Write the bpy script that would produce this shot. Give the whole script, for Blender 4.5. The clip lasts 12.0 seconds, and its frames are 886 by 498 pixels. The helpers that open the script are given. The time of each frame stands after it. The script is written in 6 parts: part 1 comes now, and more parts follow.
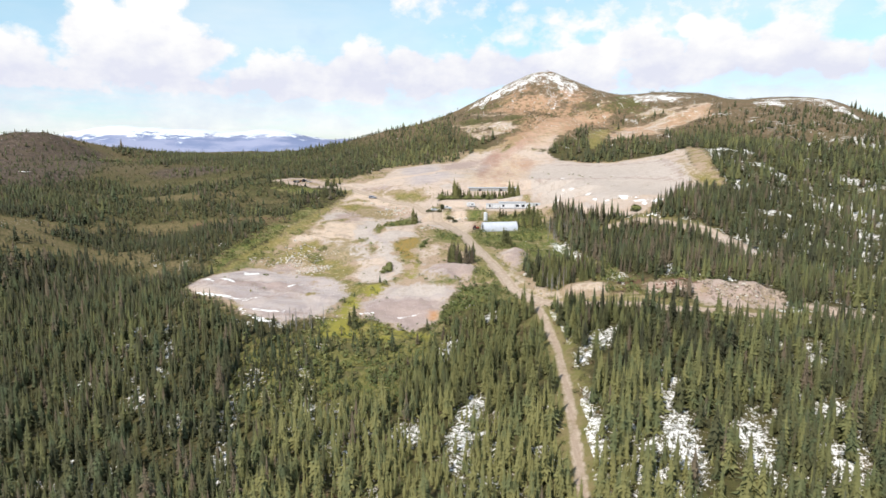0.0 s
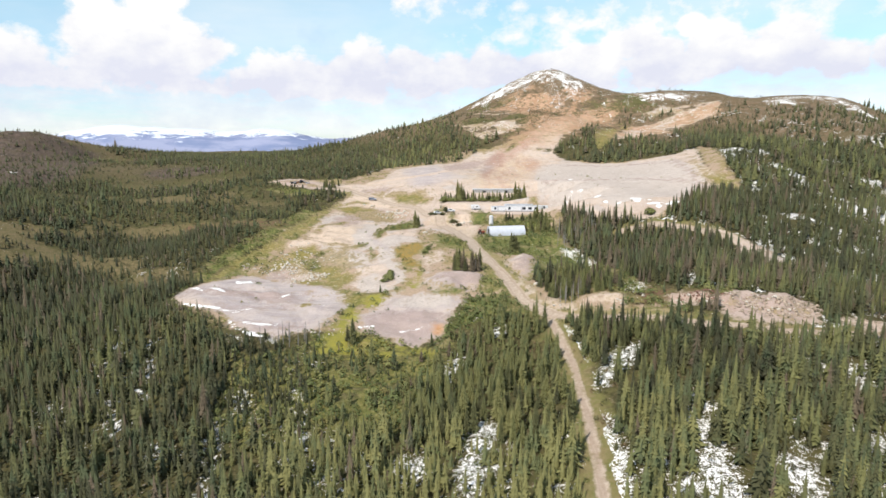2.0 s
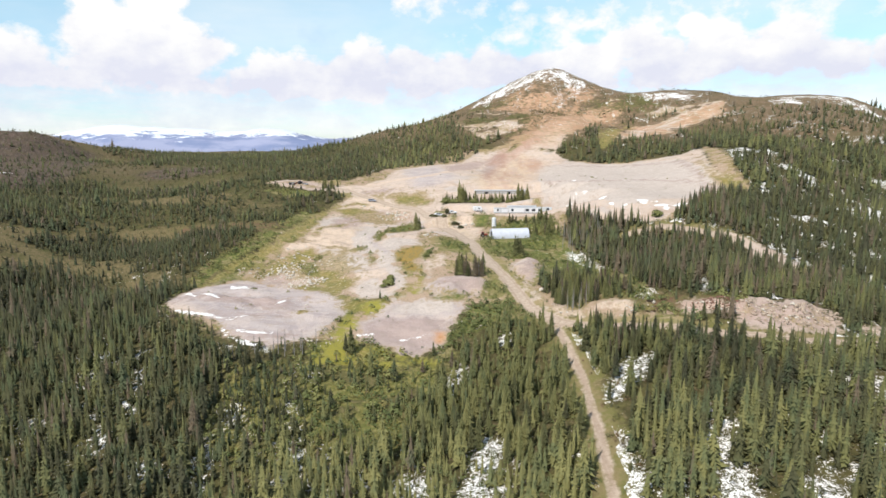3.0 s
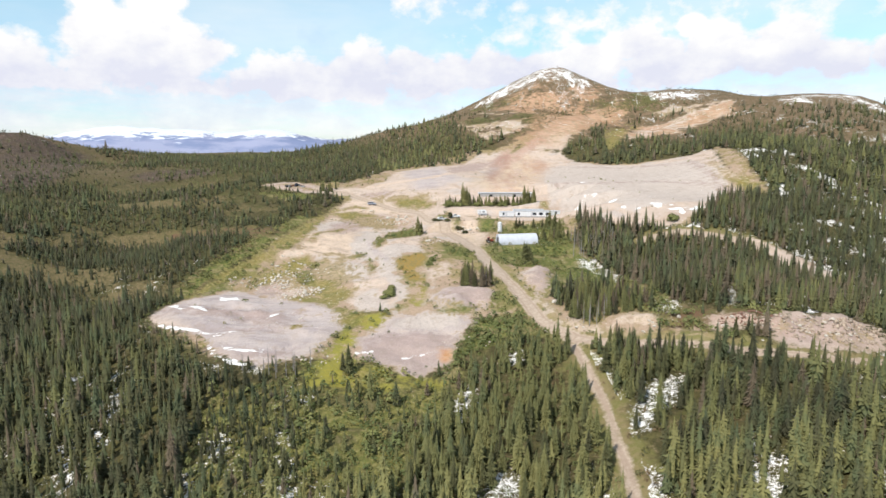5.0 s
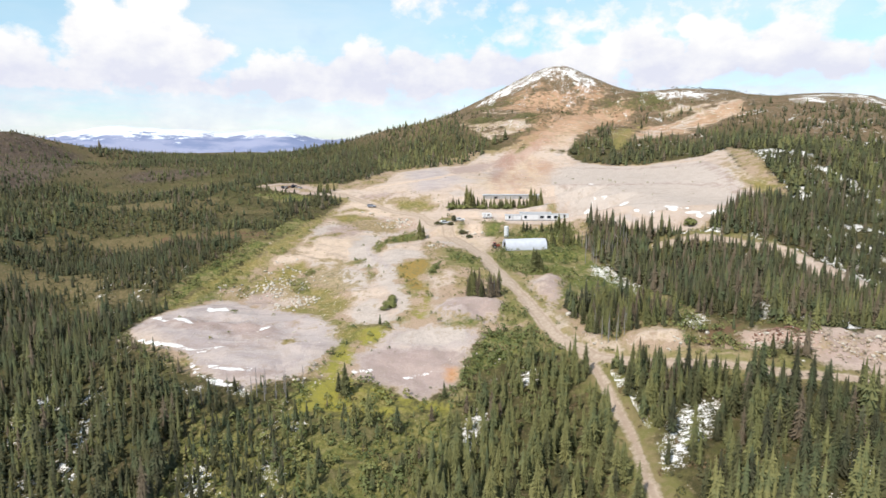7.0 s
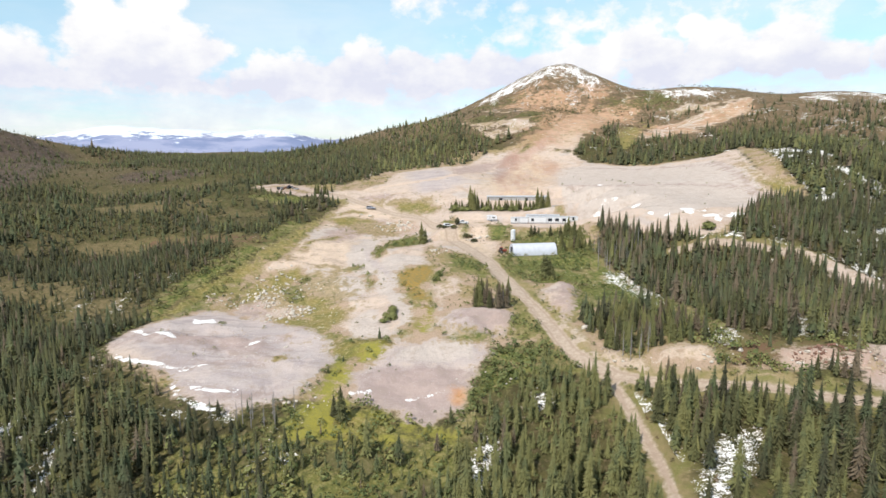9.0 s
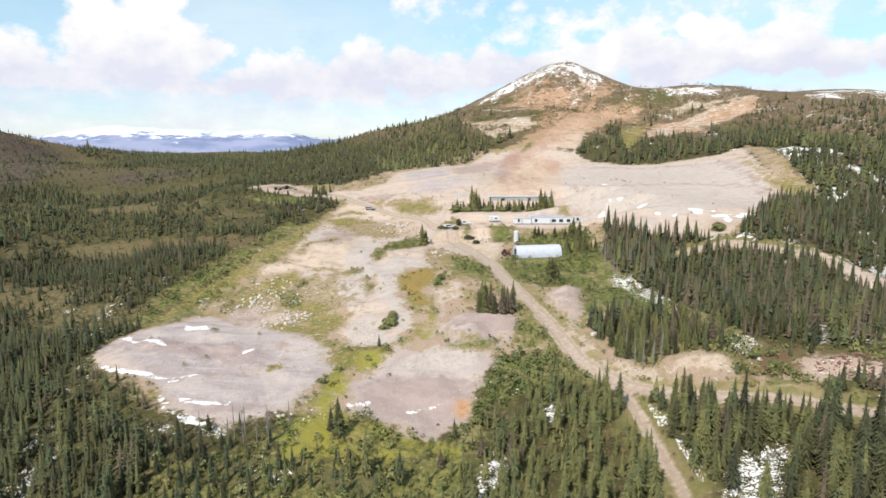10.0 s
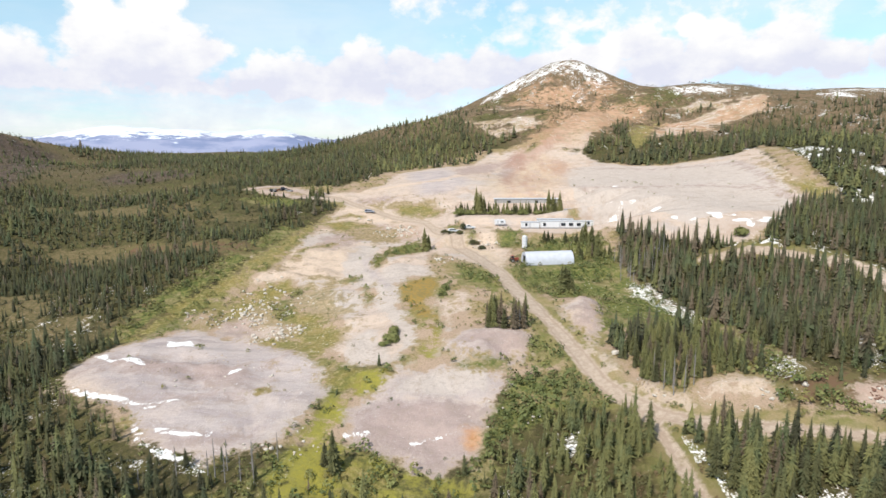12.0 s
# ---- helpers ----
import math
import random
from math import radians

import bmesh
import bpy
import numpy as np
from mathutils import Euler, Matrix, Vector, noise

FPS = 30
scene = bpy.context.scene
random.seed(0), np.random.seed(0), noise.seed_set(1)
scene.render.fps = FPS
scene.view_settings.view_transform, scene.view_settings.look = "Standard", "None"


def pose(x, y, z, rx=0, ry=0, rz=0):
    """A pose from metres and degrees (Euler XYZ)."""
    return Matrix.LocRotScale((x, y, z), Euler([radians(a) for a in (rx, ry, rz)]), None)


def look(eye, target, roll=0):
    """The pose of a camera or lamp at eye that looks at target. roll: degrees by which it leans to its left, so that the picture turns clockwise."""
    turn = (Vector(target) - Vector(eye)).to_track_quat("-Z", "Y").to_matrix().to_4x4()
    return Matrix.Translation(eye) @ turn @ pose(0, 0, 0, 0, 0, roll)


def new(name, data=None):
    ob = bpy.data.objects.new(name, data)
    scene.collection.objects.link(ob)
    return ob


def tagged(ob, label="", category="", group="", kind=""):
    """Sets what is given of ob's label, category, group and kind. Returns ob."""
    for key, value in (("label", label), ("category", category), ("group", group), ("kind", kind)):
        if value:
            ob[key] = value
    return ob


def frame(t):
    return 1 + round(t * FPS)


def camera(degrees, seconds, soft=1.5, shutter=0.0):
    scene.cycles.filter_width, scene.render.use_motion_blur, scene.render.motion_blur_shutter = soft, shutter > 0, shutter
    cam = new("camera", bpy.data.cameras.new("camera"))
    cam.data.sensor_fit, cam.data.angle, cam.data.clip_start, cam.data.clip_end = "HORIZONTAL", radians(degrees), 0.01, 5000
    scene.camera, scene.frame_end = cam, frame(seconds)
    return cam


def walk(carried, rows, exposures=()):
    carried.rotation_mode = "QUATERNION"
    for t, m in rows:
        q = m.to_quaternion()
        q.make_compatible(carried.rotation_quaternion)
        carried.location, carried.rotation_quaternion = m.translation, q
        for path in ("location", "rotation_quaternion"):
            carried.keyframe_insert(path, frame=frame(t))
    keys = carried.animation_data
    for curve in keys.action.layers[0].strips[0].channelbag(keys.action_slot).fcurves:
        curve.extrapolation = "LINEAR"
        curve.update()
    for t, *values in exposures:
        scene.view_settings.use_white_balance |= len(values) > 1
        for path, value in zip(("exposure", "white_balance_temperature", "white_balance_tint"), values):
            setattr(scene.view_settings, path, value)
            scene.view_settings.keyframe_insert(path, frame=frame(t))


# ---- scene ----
cam = camera(71.3, 12.0)
PATH = [
    (0, (-0.408, -5.096, 43.492), (-0.41, -3.126, 43.147), -0.3),
    (0.5, (-0.745, -1.466, 43.592), (-0.748, 0.503, 43.245), -0.3),
    (1, (-1.175, 2.362, 43.711), (-1.178, 4.332, 43.364), -0.3),
    (1.5, (-1.549, 6.299, 43.694), (-1.552, 8.269, 43.347), -0.3),
    (2, (-2.004, 10.269, 43.659), (-2.007, 12.238, 43.312), -0.3),
    (2.5, (-2.341, 14.2, 43.746), (-2.343, 16.169, 43.398), -0.3),
    (3, (-2.59, 18.196, 43.732), (-2.594, 20.165, 43.385), -0.3),
    (3.2, (-2.691, 19.72, 43.725), (-2.697, 21.689, 43.378), -0.2),
    (5, (-4.142, 33.271, 43.665), (-4.146, 35.241, 43.32), -0.4),
    (5.5, (-4.488, 36.939, 43.565), (-4.493, 38.909, 43.221), -0.3),
    (6, (-4.935, 40.694, 43.497), (-4.939, 42.664, 43.152), -0.3),
    (6.5, (-5.229, 44.379, 43.392), (-5.233, 46.349, 43.048), -0.3),
    (7, (-5.598, 48.024, 43.267), (-5.602, 49.995, 42.923), -0.3),
    (7.2, (-5.632, 49.449, 43.253), (-5.638, 51.419, 42.91), -0.4),
    (9, (-7.052, 62.405, 42.802), (-7.055, 64.375, 42.458), -0.3),
    (9.5, (-7.337, 65.984, 42.705), (-7.339, 67.954, 42.36), -0.4),
    (10, (-7.708, 69.535, 42.606), (-7.71, 71.505, 42.26), -0.4),
    (10.5, (-8.054, 73.21, 42.428), (-8.056, 75.18, 42.083), -0.4),
    (11, (-8.359, 76.802, 42.337), (-8.361, 78.772, 41.991), -0.4),
    (11.5, (-8.749, 80.389, 42.295), (-8.751, 82.359, 41.95), -0.4),
    (12, (-9.161, 83.862, 42.282), (-9.163, 85.832, 41.937), -0.4),
]
walk(cam, [(t, look(eye, target, roll)) for t, eye, target, roll in PATH])

# ---- world, sun ----
SUN_ELEVATION, SUN_AZIMUTH = radians(50), radians(214)   # azimuth clockwise from +y
world = bpy.data.worlds.new("sky")
scene.world = world
world.use_nodes = True
wt = world.node_tree
wt.nodes.clear()


def wnode(kind, **values):
    n = wt.nodes.new(kind)
    for key, value in values.items():
        if key in n.inputs:
            n.inputs[key].default_value = value
    return n


def wlink(a, b):
    wt.links.new(a, b)


def wmath(op, a, b=None, c=None, clamp=False):
    n = wt.nodes.new("ShaderNodeMath")
    n.operation, n.use_clamp = op, clamp
    for k, v in enumerate((a, b, c)):
        if v is None:
            continue
        if isinstance(v, (int, float)):
            n.inputs[k].default_value = v
        else:
            wlink(v, n.inputs[k])
    return n.outputs[0]


sky = wt.nodes.new("ShaderNodeTexSky")
sky.sky_type, sky.sun_disc = "NISHITA", False
sky.sun_elevation, sky.sun_rotation = SUN_ELEVATION, SUN_AZIMUTH
sky.altitude, sky.air_density, sky.dust_density, sky.ozone_density = 1500, 1.0, 0.6, 1.0

# cloud cover: a sheet of noise seen in perspective, and heaped banks low down
co = wt.nodes.new("ShaderNodeTexCoord")
sep = wt.nodes.new("ShaderNodeSeparateXYZ")
wlink(co.outputs["Generated"], sep.inputs[0])
dx, dy, dz = sep.outputs
az = wmath("ARCTAN2", dx, dy)
el = wmath("ARCSINE", dz)


def puff_noise(scale_x, scale_y, scale, detail, rough, shift):
    comb = wt.nodes.new("ShaderNodeCombineXYZ")
    wlink(wmath("MULTIPLY", az, scale_x), comb.inputs[0])
    wlink(wmath("MULTIPLY_ADD", el, scale_y, shift), comb.inputs[1])
    n = wnode("ShaderNodeTexNoise", Scale=scale, Detail=detail, Roughness=rough)
    wlink(comb.outputs[0], n.inputs["Vector"])
    return n.outputs[0]


billow = puff_noise(1.0, 1.5, 9.0, 9, 0.6, 0.0)
fine = puff_noise(1.0, 1.6, 34.0, 6, 0.6, 3.0)
wide = puff_noise(0.5, 1.6, 4.0, 5, 0.55, 7.0)
billow_c = wmath("MULTIPLY_ADD", billow, 0.13, -0.065)


def heap(a, e, wa, we, weight=1.0):
    """One cumulus heap: flat below, domed above; azimuth, elevation and half sizes in degrees."""
    u = wmath("MULTIPLY", wmath("SUBTRACT", az, radians(a)), 1 / radians(wa))
    v0 = wmath("SUBTRACT", el, radians(e))
    up = wmath("MULTIPLY", wmath("MAXIMUM", v0, 0.0), 1 / radians(we))
    dn = wmath("MULTIPLY", wmath("MINIMUM", v0, 0.0), 1 / radians(we * 0.8))
    r2 = wmath("ADD", wmath("MULTIPLY", u, u), wmath("ADD", wmath("MULTIPLY", up, up), wmath("MULTIPLY", dn, dn)))
    return wmath("MULTIPLY", wmath("SUBTRACT", 1.0, r2), weight)


HEAPS = [(-25.1, 6.4, 6.8, 3.2), (-28.1, 8.3, 3.0, 2.8), (-24.5, 8.6, 3.4, 2.8), (-21.4, 7.4, 3.6, 2.5), (-33.7, 6.0, 2.6, 2.6),
         (-13.7, 5.4, 3.8, 2.6), (-10.1, 5.0, 3.2, 2.0), (-6.8, 5.5, 3.4, 3.4), (-2.0, 5.5, 4.0, 2.5), (4.3, 5.9, 3.6, 2.3),
         (7.6, 5.9, 2.2, 1.5), (19.2, 6.0, 2.9, 2.7), (22.9, 6.9, 2.8, 3.1), (28.0, 6.6, 3.8, 3.0),
         (31.9, 5.7, 2.4, 1.8), (16.4, 8.0, 2.9, 1.8), (12.7, 6.6, 3.0, 1.8), (35.5, 6.0, 2.4, 1.6), (-1.6, 11.6, 1.7, 1.1, 0.08), (24.0, 11.6, 13.0, 2.2, 0.16), (10.0, 9.4, 7.0, 1.6, 0.10), (-28.3, 10.9, 1.8, 1.6), (-24.2, 10.9, 2.6, 1.4), (-3.2, 6.6, 3.0, 1.6), (0.8, 6.4, 2.4, 1.4), (21.2, 9.0, 1.4, 1.2), (-18.0, 4.9, 26.0, 1.5, 0.5), (14.0, 5.6, 16.0, 2.0, 0.5)]
field = None
for h in HEAPS:
    v = heap(*h)
    field = v if field is None else wmath("SMOOTH_MAX", field, v, 0.25)
curl = puff_noise(1.0, 1.35, 19.0, 8, 0.56, 1.7)
field = wmath("ADD", field, wmath("MULTIPLY_ADD", curl, 2.5, -1.25))
field = wmath("ADD", field, wmath("MULTIPLY_ADD", fine, 0.5, -0.25))
heaped = wmath("MULTIPLY", wmath("ADD", field, 0.22), 1.7, clamp=True)
# thin low sheets towards the horizon and a veil higher up
sheet = puff_noise(1.0, 4.5, 7.0, 8, 0.6, 5.0)
low = wmath("MULTIPLY", wmath("SUBTRACT", sheet, 0.24), 3.4, clamp=True)
low = wmath("MULTIPLY", low, wmath("MULTIPLY", wmath("SUBTRACT", 0.132, el), 18.0, clamp=True))
veil = wmath("MULTIPLY", wmath("SUBTRACT", wide, 0.34), 2.6, clamp=True)
cover = wmath("MAXIMUM", heaped, wmath("MAXIMUM", wmath("MULTIPLY", low, 0.72), wmath("MULTIPLY", veil, 0.6)))


def wmix(fac, a, b, blend="MIX"):
    n = wt.nodes.new("ShaderNodeMix")
    n.data_type, n.blend_type = "RGBA", blend
    for v, key in ((fac, "Factor"), (a, "A"), (b, "B")):
        if isinstance(v, tuple):
            n.inputs[key].default_value = (*v, 1)
        elif isinstance(v, float):
            n.inputs[key].default_value = v
        else:
            wlink(v, n.inputs[key])
    return n.outputs["Result"]


# the heaps' bases are greyer than their tops
lift = wmath("MAXIMUM", wmath("MULTIPLY", wmath("SUBTRACT", el, 0.105), 13.0), wmath("SUBTRACT", 0.5, wmath("MULTIPLY", el, 9.0)))
tone = wmath("ADD", lift, wmath("ADD", wmath("MULTIPLY_ADD", billow, 2.6, -1.3), wmath("MULTIPLY_ADD", curl, 1.8, -0.9)))
tone = wmath("ADD", tone, 0.35, clamp=True)
cloud = wmix(tone, (8.3, 8.5, 9.75), (10.75, 10.7, 10.65))
# the sky's blue deepens with height above the hazy horizon
rise = wmath("MULTIPLY", el, 5.0, clamp=True)
blue = wmix(1.0, sky.outputs[0], wmix(rise, (1.06, 1.21, 1.46), (1.88, 2.16, 1.86)), "MULTIPLY")
mixed = wmix(cover, blue, cloud)
bg = wnode("ShaderNodeBackground", Strength=0.095)
wlink(mixed, bg.inputs["Color"])
wout = wt.nodes.new("ShaderNodeOutputWorld")
wlink(bg.outputs[0], wout.inputs[0])

sun_data = bpy.data.lights.new("sun", "SUN")
sun_data.energy, sun_data.angle, sun_data.color = 4.2, radians(0.6), (1.0, 0.955, 0.885)
sun = new("sun", sun_data)
sun_way = Vector((math.sin(SUN_AZIMUTH) * math.cos(SUN_ELEVATION), math.cos(SUN_AZIMUTH) * math.cos(SUN_ELEVATION), math.sin(SUN_ELEVATION)))
sun.matrix_world = look(sun_way * 400, (0, 0, 0))

# ---- materials ----
class Shade:
    """A small builder of node materials."""

    def __init__(self, name, rough=0.9, spec=0.2):
        self.mat = bpy.data.materials.new(name)
        self.mat.use_nodes = True
        self.t = self.mat.node_tree
        self.bsdf = self.t.nodes["Principled BSDF"]
        self.bsdf.inputs["Roughness"].default_value = rough
        self.bsdf.inputs["Specular IOR Level"].default_value = spec

    def put(self, value, socket):
        if isinstance(value, (int, float)):
            socket.default_value = value
        elif isinstance(value, tuple):
            socket.default_value = (*value, 1) if len(value) == 3 else value
        else:
            self.t.links.new(value, socket)

    def attr(self, name):
        n = self.t.nodes.new("ShaderNodeAttribute")
        n.attribute_name = name
        return n.outputs["Fac"]

    def place(self):
        return self.t.nodes.new("ShaderNodeTexCoord").outputs["Object"]

    def noise(self, scale, detail=4, rough=0.55, at=None, stretch=None):
        n = self.t.nodes.new("ShaderNodeTexNoise")
        n.inputs["Scale"].default_value, n.inputs["Detail"].default_value, n.inputs["Roughness"].default_value = scale, detail, rough
        at = at or self.place()
        if stretch:
            m = self.t.nodes.new("ShaderNodeMapping")
            m.inputs["Scale"].default_value = stretch
            self.t.links.new(at, m.inputs[0])
            at = m.outputs[0]
        self.t.links.new(at, n.inputs["Vector"])
        return n.outputs[0]

    def math(self, op, a, b=0.0, c=0.0, clamp=False):
        n = self.t.nodes.new("ShaderNodeMath")
        n.operation, n.use_clamp = op, clamp
        for k, v in enumerate((a, b, c)):
            self.put(v, n.inputs[k])
        return n.outputs[0]

    def step(self, value, low, high):
        n = self.t.nodes.new("ShaderNodeMapRange")
        n.interpolation_type = "SMOOTHSTEP"
        self.put(value, n.inputs["Value"])
        n.inputs["From Min"].default_value, n.inputs["From Max"].default_value = low, high
        return n.outputs["Result"]

    def mix(self, fac, a, b, blend="MIX"):
        n = self.t.nodes.new("ShaderNodeMix")
        n.data_type, n.blend_type = "RGBA", blend
        self.put(fac, n.inputs["Factor"])
        self.put(a, n.inputs["A"])
        self.put(b, n.inputs["B"])
        return n.outputs["Result"]

    def random(self):
        return self.t.nodes.new("ShaderNodeObjectInfo").outputs["Random"]

    def bump(self, height, strength=0.5, distance=0.1):
        n = self.t.nodes.new("ShaderNodeBump")
        n.inputs["Strength"].default_value, n.inputs["Distance"].default_value = strength, distance
        self.put(height, n.inputs["Height"])
        self.t.links.new(n.outputs[0], self.bsdf.inputs["Normal"])

    def done(self, colour=None, rough=None, metal=None):
        if colour is not None:
            self.put(colour, self.bsdf.inputs["Base Color"])
        if rough is not None:
            self.put(rough, self.bsdf.inputs["Roughness"])
        if metal is not None:
            self.put(metal, self.bsdf.inputs["Metallic"])
        return self.mat


def ground_material():
    s = Shade("ground_cover", 0.95, 0.1)
    n_fine, n_mid, n_wide = s.noise(0.9, 7, 0.68), s.noise(0.25, 8, 0.68), s.noise(0.04, 7, 0.62)
    n_speck, n_patch = s.noise(3.2, 4, 0.7), s.noise(0.10, 8, 0.7)

    def spread(n, size):
        return s.math("MULTIPLY_ADD", n, size, -size / 2)

    ragged = s.math("ADD", s.math("ADD", spread(n_mid, 17.0), spread(n_fine, 9.0)), spread(n_patch, 12.0))
    # on the far slopes the covers mingle over longer distances
    ragged = s.math("ADD", ragged, s.math("MULTIPLY", s.attr("alpine"), s.math("ADD", spread(n_patch, 42.0), spread(n_wide, 40.0))))
    # heath and forest floor
    heath = s.mix(s.step(n_mid, 0.40, 0.60), (0.066, 0.058, 0.026), (0.108, 0.094, 0.038))
    heath = s.mix(s.step(n_fine, 0.5, 0.66), heath, (0.17, 0.13, 0.075))
    heath = s.mix(s.math("MULTIPLY", s.step(n_patch, 0.5, 0.62), 0.7), heath, (0.10, 0.100, 0.035))
    heath = s.mix(s.math("MULTIPLY", s.step(n_speck, 0.5, 0.64), 0.6), heath, (0.035, 0.036, 0.018))
    open_turf = s.mix(s.step(n_fine, 0.42, 0.60), (0.135, 0.110, 0.050), (0.215, 0.160, 0.085))
    glade = s.step(s.math("ADD", s.attr("glade"), s.math("ADD", spread(n_mid, 1.6), spread(n_patch, 1.6))), -0.10, -0.60)
    heath = s.mix(s.math("MULTIPLY", glade, 0.85), heath, open_turf)
    alpine = s.mix(s.step(n_mid, 0.43, 0.57), (0.225, 0.150, 0.095), (0.115, 0.092, 0.048))
    alpine = s.mix(s.step(n_patch, 0.46, 0.58), alpine, (0.155, 0.112, 0.062))
    alpine = s.mix(s.step(n_fine, 0.54, 0.66), alpine, (0.28, 0.205, 0.155))
    alpine = s.mix(s.math("MULTIPLY", s.step(n_speck, 0.52, 0.64), 0.5), alpine, (0.05, 0.045, 0.025))
    col = s.mix(s.attr("alpine"), heath, alpine)
    moor = s.mix(s.step(n_mid, 0.42, 0.58), (0.118, 0.082, 0.062), (0.064, 0.050, 0.038))
    moor = s.mix(s.step(n_patch, 0.47, 0.60), moor, (0.100, 0.076, 0.048))
    moor = s.mix(s.math("MULTIPLY", s.step(n_fine, 0.53, 0.64), 0.65), moor, (0.27, 0.215, 0.185))
    col = s.mix(s.step(s.math("ADD", s.attr("fell"), ragged), -6.0, 6.0), col, moor)
    # scrub, shrubs and grass
    green = s.mix(s.step(n_fine, 0.40, 0.60), (0.095, 0.115, 0.034), (0.20, 0.19, 0.065))
    green = s.mix(s.math("MULTIPLY", s.step(n_patch, 0.50, 0.58), 0.7), green, s.mix(s.step(n_fine, 0.4, 0.6), (0.24, 0.19, 0.085), (0.32, 0.25, 0.14)))
    green = s.mix(s.math("MULTIPLY", s.attr("alpine"), 0.65), green, heath)
    meadow = s.mix(s.step(n_mid, 0.43, 0.57), (0.285, 0.22, 0.070), (0.19, 0.175, 0.055))
    meadow = s.mix(s.step(n_fine, 0.48, 0.62), meadow, (0.36, 0.285, 0.13))
    meadow = s.mix(s.math("MULTIPLY", s.step(n_speck, 0.48, 0.62), 0.6), meadow, (0.10, 0.10, 0.032))
    scrub = s.mix(s.step(n_patch, 0.44, 0.56), s.mix(0.62, meadow, green), s.mix(0.7, green, heath))
    waste = s.mix(s.step(n_patch, 0.42, 0.56), (0.425, 0.305, 0.22), s.mix(s.step(n_fine, 0.4, 0.6), (0.275, 0.21, 0.09), (0.35, 0.265, 0.15)))
    waste = s.mix(s.math("MULTIPLY", s.step(n_speck, 0.5, 0.64), 0.5), waste, (0.13, 0.12, 0.045))
    col = s.mix(s.step(s.math("ADD", s.attr("site"), s.math("MULTIPLY", ragged, 0.7)), -2.0, 2.0), col, waste)
    col = s.mix(s.step(s.math("ADD", s.attr("scrub"), ragged), -2.0, 2.0), col, scrub)
    col = s.mix(s.step(s.math("ADD", s.attr("shrub"), ragged), -2.0, 2.0), col, green)
    col = s.mix(s.math("MULTIPLY", s.step(s.math("ADD", s.attr("meadow"), s.math("MULTIPLY", ragged, 1.35)), -2.0, 2.0), 0.9), col, meadow)
    moss = s.mix(s.step(n_mid, 0.42, 0.58), (0.165, 0.100, 0.060), (0.150, 0.125, 0.055))
    col = s.mix(s.step(s.math("ADD", s.attr("moss"), ragged), -2.0, 2.0), col, moss)
    lime = s.mix(s.step(n_fine, 0.4, 0.6), (0.34, 0.30, 0.055), (0.25, 0.23, 0.05))
    col = s.mix(s.math("MULTIPLY", s.step(s.math("ADD", s.attr("lime"), ragged), -2.0, 2.0), 0.8), col, lime)
    marsh = s.mix(s.step(n_fine, 0.4, 0.6), (0.34, 0.215, 0.06), (0.245, 0.19, 0.075))
    # bare gravel and tailings
    gravel = s.mix(s.step(n_wide, 0.42, 0.58), (0.56, 0.44, 0.36), (0.60, 0.465, 0.365))
    gravel = s.mix(s.step(s.noise(0.05, 8, 0.68, stretch=(0.5, 1.6, 1)), 0.45, 0.58), gravel, (0.525, 0.41, 0.335))
    lilac = s.mix(s.step(s.noise(0.09, 6, 0.6, stretch=(0.4, 1.5, 1)), 0.42, 0.58), (0.475, 0.40, 0.375), (0.415, 0.345, 0.33))
    lilac = s.mix(s.step(n_patch, 0.48, 0.6), lilac, (0.52, 0.43, 0.39))
    sweep = s.noise(0.06, 7, 0.68, stretch=(0.55, 1.6, 1))
    lilac = s.mix(s.math("MULTIPLY", s.step(sweep, 0.52, 0.64), 0.5), lilac, (0.40, 0.335, 0.32))
    lilac = s.mix(s.math("MULTIPLY", s.step(sweep, 0.44, 0.34), 0.4), lilac, (0.56, 0.475, 0.43))
    ripple = s.noise(0.16, 9, 0.72, stretch=(0.3, 1.7, 1))
    lilac = s.mix(s.math("MULTIPLY", s.step(ripple, 0.53, 0.63), 0.6), lilac, (0.315, 0.262, 0.255))
    lilac = s.mix(s.math("MULTIPLY", s.step(ripple, 0.46, 0.38), 0.4), lilac, (0.57, 0.49, 0.455))
    gravel = s.mix(s.math("MULTIPLY", s.step(n_patch, 0.50, 0.62), 0.7), gravel, (0.445, 0.325, 0.245))
    gravel = s.mix(s.math("MULTIPLY", s.step(n_wide, 0.52, 0.60), 0.65), gravel, (0.49, 0.425, 0.39))
    clean = s.step(s.math("ADD", s.attr("lilac"), ragged), -5.0, 5.0)
    coarse = s.math("MULTIPLY_ADD", clean, -0.3, 1.0)
    gravel = s.mix(clean, gravel, lilac)
    gravel = s.mix(s.math("MULTIPLY", s.step(s.math("ADD", s.attr("cream"), ragged), -5.0, 5.0), 0.7), gravel, s.mix(n_mid, (0.62, 0.48, 0.33), (0.53, 0.395, 0.285)))
    bright = s.mix(s.step(n_mid, 0.4, 0.6), (0.655, 0.505, 0.385), (0.585, 0.44, 0.335))
    gravel = s.mix(s.math("MULTIPLY", s.step(s.math("ADD", s.attr("bright"), s.math("MULTIPLY", ragged, 0.8)), -2.5, 2.5), 0.85), gravel, bright)
    grey = s.mix(s.step(n_fine, 0.38, 0.62), (0.555, 0.468, 0.408), (0.495, 0.418, 0.365))
